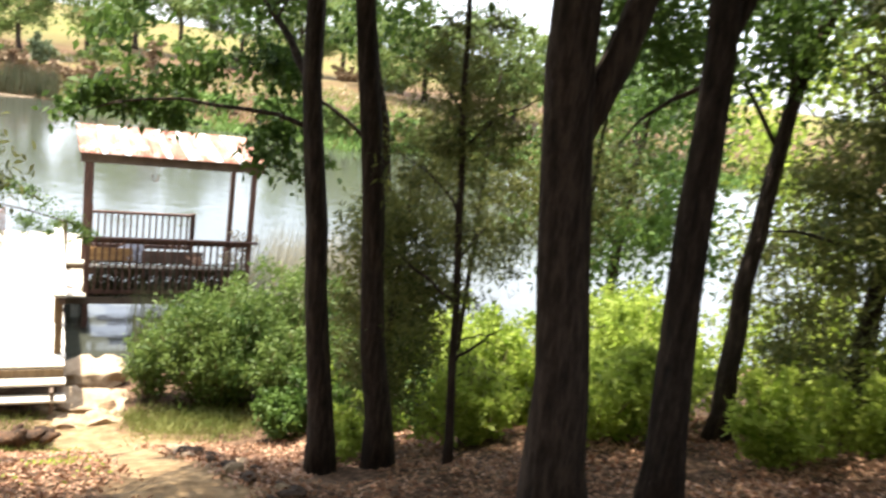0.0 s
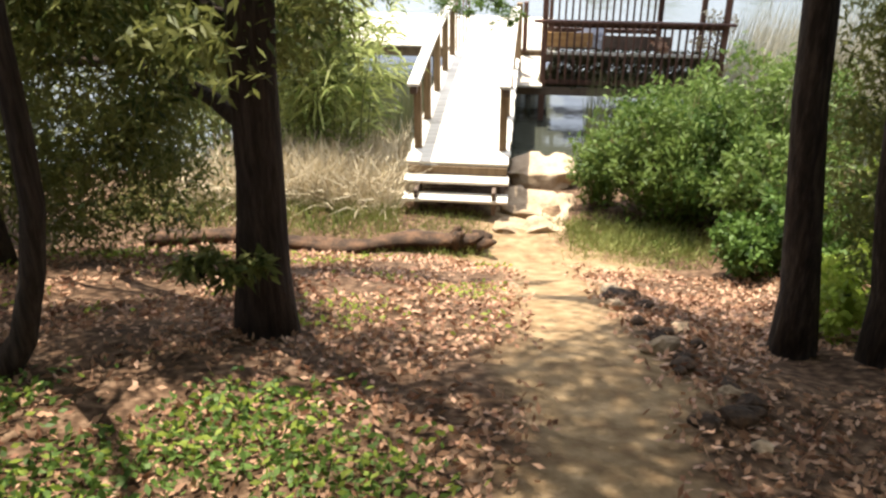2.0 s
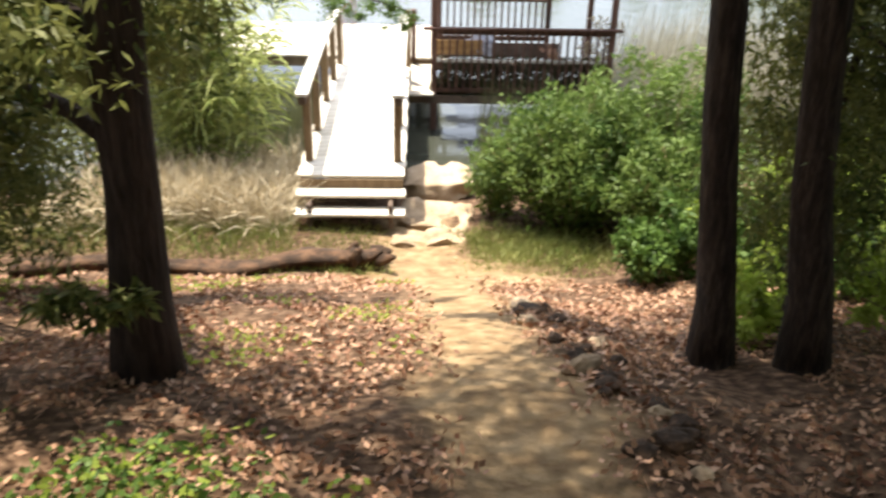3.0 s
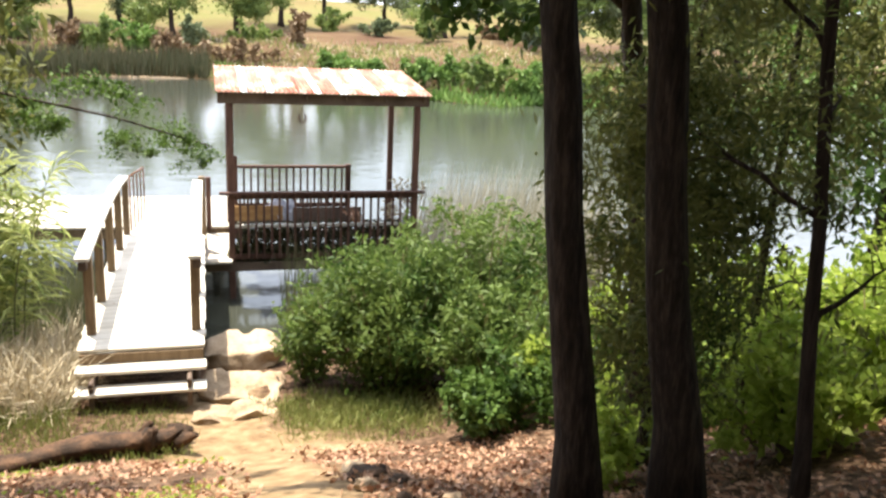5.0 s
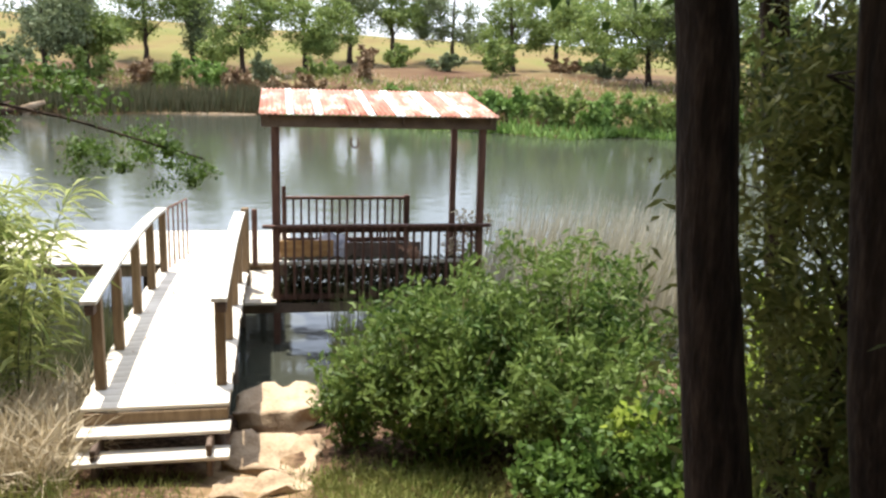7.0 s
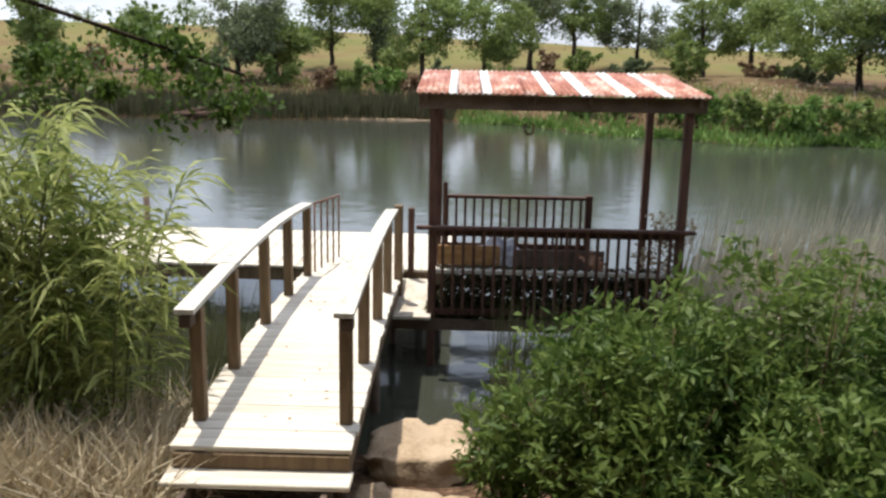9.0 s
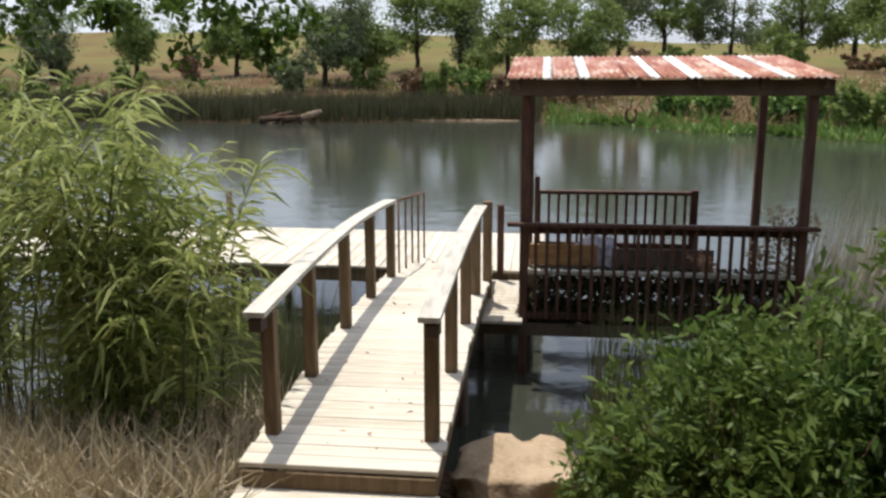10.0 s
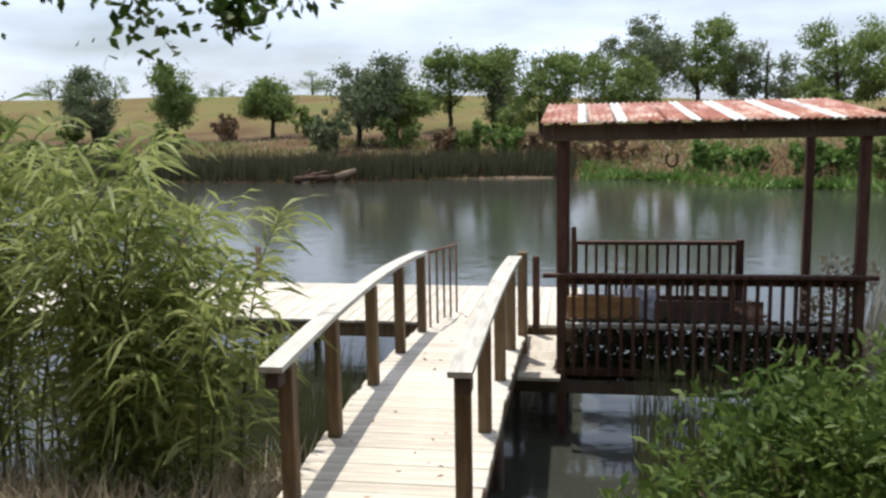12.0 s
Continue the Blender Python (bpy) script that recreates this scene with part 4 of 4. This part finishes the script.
def build_cane(x, y, n, height, seed, label):
    """Giant cane: stems that arch over, each with long leaves along both sides."""
    rng = random.Random(seed)
    np.random.seed(seed)
    z = at(x, y)
    th = thing("giant_cane", x, y, z, label, "cane")
    inv = Matrix.Translation((-x, -y, -z))
    bm = bmesh.new()
    c, w, ln = [], [], []
    for i in range(n):
        a = rng.uniform(0, 6.28)
        reach = rng.uniform(0.15, 0.7) * height * 0.42
        h = height * rng.uniform(0.6, 1.12)
        s = Vector((x + rng.uniform(-.45, .45), y + rng.uniform(-.4, .4), z - 0.05))
        out = Vector((math.cos(a) + 0.35, math.sin(a) * 0.6, 0))
        pts = [s + out * reach * u ** 2.2 + Vector((0, 0, h * (u - 0.18 * u ** 4))) for u in np.linspace(0, 1, 12)]
        add_tube(bm, pts, list(np.linspace(0.013, 0.004, 12)), 5)
        for k in range(46):
            u = 0.2 + 0.8 * (k / 45) ** 0.8
            p = s + out * reach * u ** 2.2 + Vector((0, 0, h * (u - 0.18 * u ** 4)))
            d = Vector((rng.gauss(0, 1), rng.gauss(0, 0.8), 0.55)).normalized() + out * 0.4
            q = 0.40 * rng.uniform(0.5, 1.25)
            # two pieces bend each leaf over
            c.append(p), w.append(d), ln.append(q * 0.62)
            e = p + d.normalized() * q * 0.4
            c.append(e), w.append(d + Vector((0, 0, -0.8 * rng.uniform(0.3, 1.4)))), ln.append(q * 0.75)
    st = tagged(part("stem", bm, REED, th, "thin green cane stems"), kind="stuff")
    st.matrix_parent_inverse = inv
    f = cloud("foliage", [tuple(v) for v in c], [tuple(v) for v in w], np.array(ln), 0.034, CANE, th, "", 0.25)
    f.matrix_parent_inverse = inv


build_cane(-2.45, 1.4, 40, 3.5, 71, "tall arching giant cane with long pale green leaves")
build_cane(-3.7, 1.6, 32, 3.8, 72, "tall arching giant cane behind a smaller clump")
build_cane(-1.75, 1.3, 18, 2.9, 73, "leaning giant cane beside the footbridge rail")


# ---- litter, log and stones on the slope ----
def litter(name, n, box4, material, size, label, lift=0.012, off_path=True, category="leaf litter", thin=None, oval=False):
    u = R.random((n, 2))
    if oval:
        u = u[np.hypot(u[:, 0] - 0.5, u[:, 1] - 0.5) + 0.07 * R.normal(size=n) + 0.06 * np.sin(u[:, 0] * 23) * np.sin(u[:, 1] * 17) < 0.44]
        n = len(u)
    X, Y = box4[0] + (box4[1] - box4[0]) * u[:, 0], box4[2] + (box4[3] - box4[2]) * u[:, 1]
    patch = np.sin(X * 1.9 + 1.3 * np.sin(Y * 1.4)) * np.sin(Y * 2.3 + X) + 0.5 * np.sin(X * 5.1 - Y * 3.7)
    if thin is not None:
        keep = patch + R.normal(size=n) * 0.35 > thin
        X, Y, n = X[keep], Y[keep], int(keep.sum())
    if off_path:
        keep = np.abs(X - np.interp(Y, PATH_Y, PATH_X)) > 0.18 + 0.30 * R.random(n)
        X, Y = X[keep], Y[keep]
    w = R.normal(size=(len(X), 3)) * np.array((1, 1, 0.45))
    ob = cloud(name, np.stack([X, Y, land(X, Y) + lift], 1), w, size * (0.6 + 0.8 * R.random(len(X))), size * 0.55, material)
    tagged(ob, label, category, kind="stuff")


litter("leaf_litter", 70000, (-4.5, 7.5, -11.5, -2.2), LITTER, 0.052, "dry brown oak leaves strewn over the slope", thin=-0.5)
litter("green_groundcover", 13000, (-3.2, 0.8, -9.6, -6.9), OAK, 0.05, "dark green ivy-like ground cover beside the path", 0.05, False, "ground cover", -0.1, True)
# lit copy of the ground cover: the sun is in its brighter leaf colour
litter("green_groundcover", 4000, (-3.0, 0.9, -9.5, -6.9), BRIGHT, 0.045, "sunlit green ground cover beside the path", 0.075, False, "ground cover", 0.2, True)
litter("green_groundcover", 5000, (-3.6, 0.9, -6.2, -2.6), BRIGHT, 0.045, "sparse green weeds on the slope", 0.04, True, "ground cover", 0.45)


def build_log():
    bm = bmesh.new()
    pts = [(-3.3 + 3.75 * u, -2.15 + 0.62 * u + 0.05 * math.sin(9 * u), at(-3.3 + 3.75 * u, -2.15 + 0.62 * u) + 0.07) for u in np.linspace(0, 1, 16)]
    add_tube(bm, pts, [0.105 + 0.02 * math.sin(i * 1.7) for i in range(16)], 14, 0.35, 6)
    th = thing("fallen_log", -1.4, -1.8, at(-1.4, -1.8), "rotten fallen log with a splintered end beside the path", "log")
    inv = Matrix.Translation((1.4, 1.8, -at(-1.4, -1.8)))
    part("trunk", bm, ROTTEN, th).matrix_parent_inverse = inv
    rng = random.Random(8)
    for i in range(12):
        s = Vector((0.30 + rng.uniform(-.2, .2), -1.5 + rng.uniform(-.12, .12), at(0.4, -1.5) + 0.05))
        e = s + Vector((rng.uniform(-.05, .28), rng.uniform(-.18, .18), rng.uniform(0.0, .22)))
        part("splinter", add_tube(bmesh.new(), [s, s.lerp(e, .5), e], [0.075, 0.06, 0.02], 8, 0.6, i), ROTTEN, th).matrix_parent_inverse = inv


build_log()


def pebble(x, y, s, seed):
    bm = bmesh.new()
    bmesh.ops.create_icosphere(bm, subdivisions=2, radius=1)
    rng = random.Random(seed)
    sc = Vector((s * rng.uniform(0.8, 1.5), s * rng.uniform(0.7, 1.1), s * rng.uniform(0.4, 0.7)))
    for v in bm.verts:
        v.co = Vector([a * b for a, b in zip(v.co * (1 + 0.4 * noise.noise(v.co * 1.6 + Vector((seed, 0, 0)))), sc)])
    ob = part("rock", bm, STONE if seed % 5 == 0 else ROTTEN)
    ob.matrix_basis = pose(x, y, at(x, y) + s * 0.15, 0, 0, rng.uniform(0, 180))
    tagged(ob, "rough brown rock edging the footpath", "rock", "path-edge rocks")


rr = random.Random(21)
for i in range(26):
    y = -4.4 - i * 0.115
    pebble(np.interp(y, PATH_Y, PATH_X) + 0.52 + rr.uniform(-.12, .22), y, rr.uniform(0.04, 0.09), i)


# ---- the far shore ----
def far_tree(x, y, h, r, seed, material=FARLEAF, label="leafy green tree on the far grassy bank", low=0.25, n=11000):
    """Broad tree whose crown is made of uneven lobes."""
    z = at(x, y)
    rng = random.Random(seed * 3 + 1)
    mid, half = z + h * (low + 1) / 2, h * (1 - low) / 2
    lobes = [((x + rng.uniform(-.2, .2) * r, y, mid), (r * 0.62, r * 0.62, half * 0.72), n // 3, 0.5)]
    for k in range(6):
        a, q = rng.uniform(0, 6.28), rng.uniform(0.35, 0.8)
        lobes.append(((x + math.cos(a) * q * r, y + math.sin(a) * q * r, mid + rng.uniform(-.55, .75) * half), (r * rng.uniform(.26, .46), r * 0.4, half * rng.uniform(.22, .4)), n // 9, 0.4))
    tree("tree", (x, y), (x + rng.uniform(-.6, .6), y, z + h * 0.8), 0.16 + h * 0.012, label, material, limbs=(
        (0.35, (x + r * 0.55, y, z + h * 0.55), 0.09), (0.4, (x - r * 0.55, y + .3, z + h * 0.6), 0.09), (0.5, (x + 0.2, y - r * .5, z + h * .7), 0.07)),
        crown=lobes, leaf_len=0.27, leaf_wid=0.17, seed=seed, group="far bank trees", per=110)


def spot(px, y):
    """Place on the far bank along a line of sight from the path's end: px runs across the view."""
    a = math.radians(-9.1) + math.atan((px - 784) / 1506)
    return 1.34 + (y + 4.66) * math.tan(a)


for i, (px, y, h, r, m, low) in enumerate((
        (-30, 78, 6.5, 3.2, FARLEAF, 0.2), (175, 78, 8.0, 3.0, FARGREY, 0.25), (318, 80, 8.2, 2.7, FARLEAF, 0.3), (488, 82, 7.0, 2.5, FARLEAF, 0.3),
        (640, 70, 8.4, 4.0, FARGREY, 0.05), (705, 74, 8.0, 2.6, FARLEAF, 0.15), (800, 86, 8.8, 3.6, FARLEAF, 0.4), (876, 88, 8.5, 2.0, FARGREY, 0.2),
        (960, 76, 9.5, 3.8, FARLEAF, 0.12), (1070, 80, 10.0, 3.6, FARLEAF, 0.1), (1150, 90, 12.5, 4.4, FARGREY, 0.38), (1235, 92, 13.0, 4.2, FARLEAF, 0.35),
        (1350, 96, 10.0, 4.4, FARGREY, 0.3), (1480, 84, 11.5, 4.2, FARLEAF, 0.25), (1570, 86, 13.5, 5.0, FARLEAF, 0.2), (1690, 70, 11, 4.5, FARLEAF, 0.15),
        (1800, 62, 10, 4.5, FARLEAF, 0.1), (1930, 58, 10, 4.5, FARGREY, 0.1), (2080, 54, 10, 4.5, FARLEAF, 0.1), (2280, 50, 9.5, 4.5, FARLEAF, 0.1), (2560, 48, 9.5, 5, FARGREY, 0.1),
        (-180, 76, 8, 3.4, FARLEAF, 0.2), (-380, 74, 8, 3.6, FARGREY, 0.2))):
    low *= 0.3
    h *= 0.86 if px > 900 else 0.95
    far_tree(spot(px, y), y, h * 1.06, r * 1.3, 100 + i, m, "grey-green willow on the far bank" if m is FARGREY else "leafy green tree on the far grassy bank", low)
for i, px in enumerate((105, 215, 400, 560, 1290, 1420)):
    y = 150 + 8 * (i % 3)
    far_tree(spot(px, y), y, 6.0, 4.5, 140 + i, FARLEAF, "distant tree beyond the grassy ridge", 0.05, 1200)
for i, (px, y, r, h, m, lab) in enumerate((
        (830, 64, 1.4, 3.4, FARLEAF, "dark bush on the far bank"), (895, 66, 2.0, 3.6, LILY, "light green bush on the far bank"), (585, 66, 1.8, 3.4, FARGREY, "grey-green bush on the far bank"),
        (790, 66, 2.6, 1.8, BRUSH, "reddish dry brush on the far bank"), (950, 64, 3.0, 1.9, BRUSH, "reddish dry brush on the far bank"), (1080, 62, 4.0, 1.8, BRUSH, "reddish dry brush on the far bank"),
        (1250, 52, 1.6, 1.7, LILY, "yellow-green shrub at the shoreline"), (1330, 50, 1.4, 1.3, LILY, "yellow-green shrub at the shoreline"), (1430, 47, 1.8, 1.8, LILY, "yellow-green shrub at the shoreline"), (1510, 46, 2.0, 2.0, LILY, "yellow-green shrub at the shoreline"),
        (1600, 44, 2.2, 2.4, FARLEAF, "green shrub at the shoreline"), (1720, 43, 2.2, 2.4, LILY, "yellow-green shrub at the shoreline"), (1860, 42, 2.6, 2.6, FARLEAF, "green shrub at the shoreline"), (2050, 42, 2.6, 2.6, LILY, "yellow-green shrub at the shoreline"),
        (180, 62, 2.4, 2.4, FARLEAF, "green bush at the far waterline"), (320, 57, 1.3, 1.5, LILY, "light green bush at the far waterline"), (60, 60, 2.6, 2.4, FARLEAF, "green bush at the far waterline"), (-120, 60, 3, 2.6, FARLEAF, "green bush at the far waterline"))):
    shrub("bush", spot(px, y), y, r, r, h, 1500, m, lab, 0.36, 0.2, 200 + i, 6, "bush")

rb = random.Random(77)
for i in range(22):
    px, y = -250 + i * 95 + rb.uniform(-35, 35), rb.uniform(66, 84)
    r = rb.uniform(1.4, 2.6)
    shrub("bush", spot(px, y), y, r, r, rb.uniform(1.6, 3.2), 1300, (FARLEAF, FARGREY, FARLEAF, BRUSH)[i % 4], "scrubby bush growing on the far bank", 0.36, 0.22, 400 + i, 6, "bush")

# reed beds and weeds along the far waterline
n = 16000
X = R.uniform(-70, 1.0, n)
Y = np.interp(X, SHORE_X, SHORE_Y) + R.uniform(-0.6, 3.6, n)
blades("reed_bed", X, Y, land(X, Y) - 0.1, 1.1 + 0.9 * R.random(n), 0.09, FARREED, "dark green reed bed along the far waterline", 0.1)
n = 7000
X = R.uniform(1.5, 60, n)
Y = np.interp(X, SHORE_X, SHORE_Y) + R.uniform(-3.0, 5.0, n) * (0.5 + 0.5 * np.sin(X * 0.8))
blades("shore_weeds", X, Y, np.maximum(land(X, Y), WATER) - 0.02, 0.25 + 0.7 * R.random(n), 0.16, LILY, "bright green weeds on the far shore", 0.5, category="weeds")


for box_d, m, tall, wide, n, lab in (((1.5, 9), BRUSH, 0.9, 0.10, 8000, "reddish-brown dry brush and weeds on the far bank"), ((3, 24), DRY, 0.6, 0.08, 7000, "bleached dry grass over the far bank"),
                                     ((0, 22), GRASS, 0.7, 0.10, 24000, "olive green grass over the far bank")):
    X = R.uniform(-75, 70, n)
    D = R.uniform(box_d[0], box_d[1], n)
    Y = np.interp(X, SHORE_X, SHORE_Y) + D
    keep = np.sin(X * 0.33 + 2 * np.sin(D * 0.4) + wide * 9 + tall * 7) + 0.6 * R.normal(size=n) > -0.35
    X, Y = X[keep], Y[keep]
    blades("bank_grass", X, Y, land(X, Y) - 0.05, tall * (0.5 + R.random(len(X))), wide, m, lab, 0.45, category="dry grass", droop=0.2)


def far_heap():
    th = thing("driftwood_heap", -17.0, 53.4, WATER, "dark heap of driftwood and rocks at the far waterline", "driftwood")
    rng = random.Random(2)
    for i in range(9):
        s = Vector((-19 + rng.uniform(-.8, 3.6), 53.2 + rng.uniform(-.5, .5), WATER + rng.uniform(0.0, 0.4)))
        e = s + Vector((rng.uniform(0.6, 1.8), rng.uniform(-.3, .3), rng.uniform(0.1, 0.7)))
        part("branch", add_tube(bmesh.new(), [s, s.lerp(e, .5), e], [0.28, 0.24, 0.12], 8, 0.4, i), ROTTEN if i % 3 else STONE, th).matrix_parent_inverse = Matrix.Translation((17.0, -53.4, -WATER))
    bm = bmesh.new()
    pts = [(-9 + 8.5 * u, 56.5 + 1.0 * u, WATER + 0.02) for u in np.linspace(0, 1, 14)]
    add_tube(bm, pts, [0.12 + 0.22 * math.sin(math.pi * i / 13) for i in range(14)], 8, 0.3, 4)
    for v in bm.verts:
        v.co.z = WATER + (v.co.z - WATER) * 0.35
    tagged(part("mud_bank", bm, STONE), "pale strip of dried mud at the waterline", "mud bank", kind="structure")


far_heap()


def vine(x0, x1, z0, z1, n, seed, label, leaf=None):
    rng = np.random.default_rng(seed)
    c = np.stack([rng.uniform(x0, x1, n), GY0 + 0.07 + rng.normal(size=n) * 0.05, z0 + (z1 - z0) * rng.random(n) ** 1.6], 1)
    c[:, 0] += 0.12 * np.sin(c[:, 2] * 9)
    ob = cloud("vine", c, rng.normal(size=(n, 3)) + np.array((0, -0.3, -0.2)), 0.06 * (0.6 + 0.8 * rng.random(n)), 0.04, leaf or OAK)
    tagged(ob, label, "vine", kind="stuff")


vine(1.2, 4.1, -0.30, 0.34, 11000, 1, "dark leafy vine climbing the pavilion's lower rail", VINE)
vine(3.75, 4.25, -0.2, 1.05, 1100, 2, "brownish vine bundled round the pavilion's corner post", DRY)
vine(3.1, 3.35, 0.28, 0.55, 160, 3, "withered orange-brown vine caught on the railing", LITTER)

n = 40
X, Y = R.uniform(-0.45, 0.6, n), R.uniform(0.2, 5.6, n)
Z = np.array([arch(q) for q in Y]) + 0.004
ob = cloud("dry_leaves", np.stack([X, Y, Z], 1), R.normal(size=(n, 3)) * np.array((1, 1, 0.15)), 0.05 * (0.5 + R.random(n)), 0.02, LITTER)
tagged(ob, "few dry leaves fallen on the bridge deck", "leaves", kind="stuff")
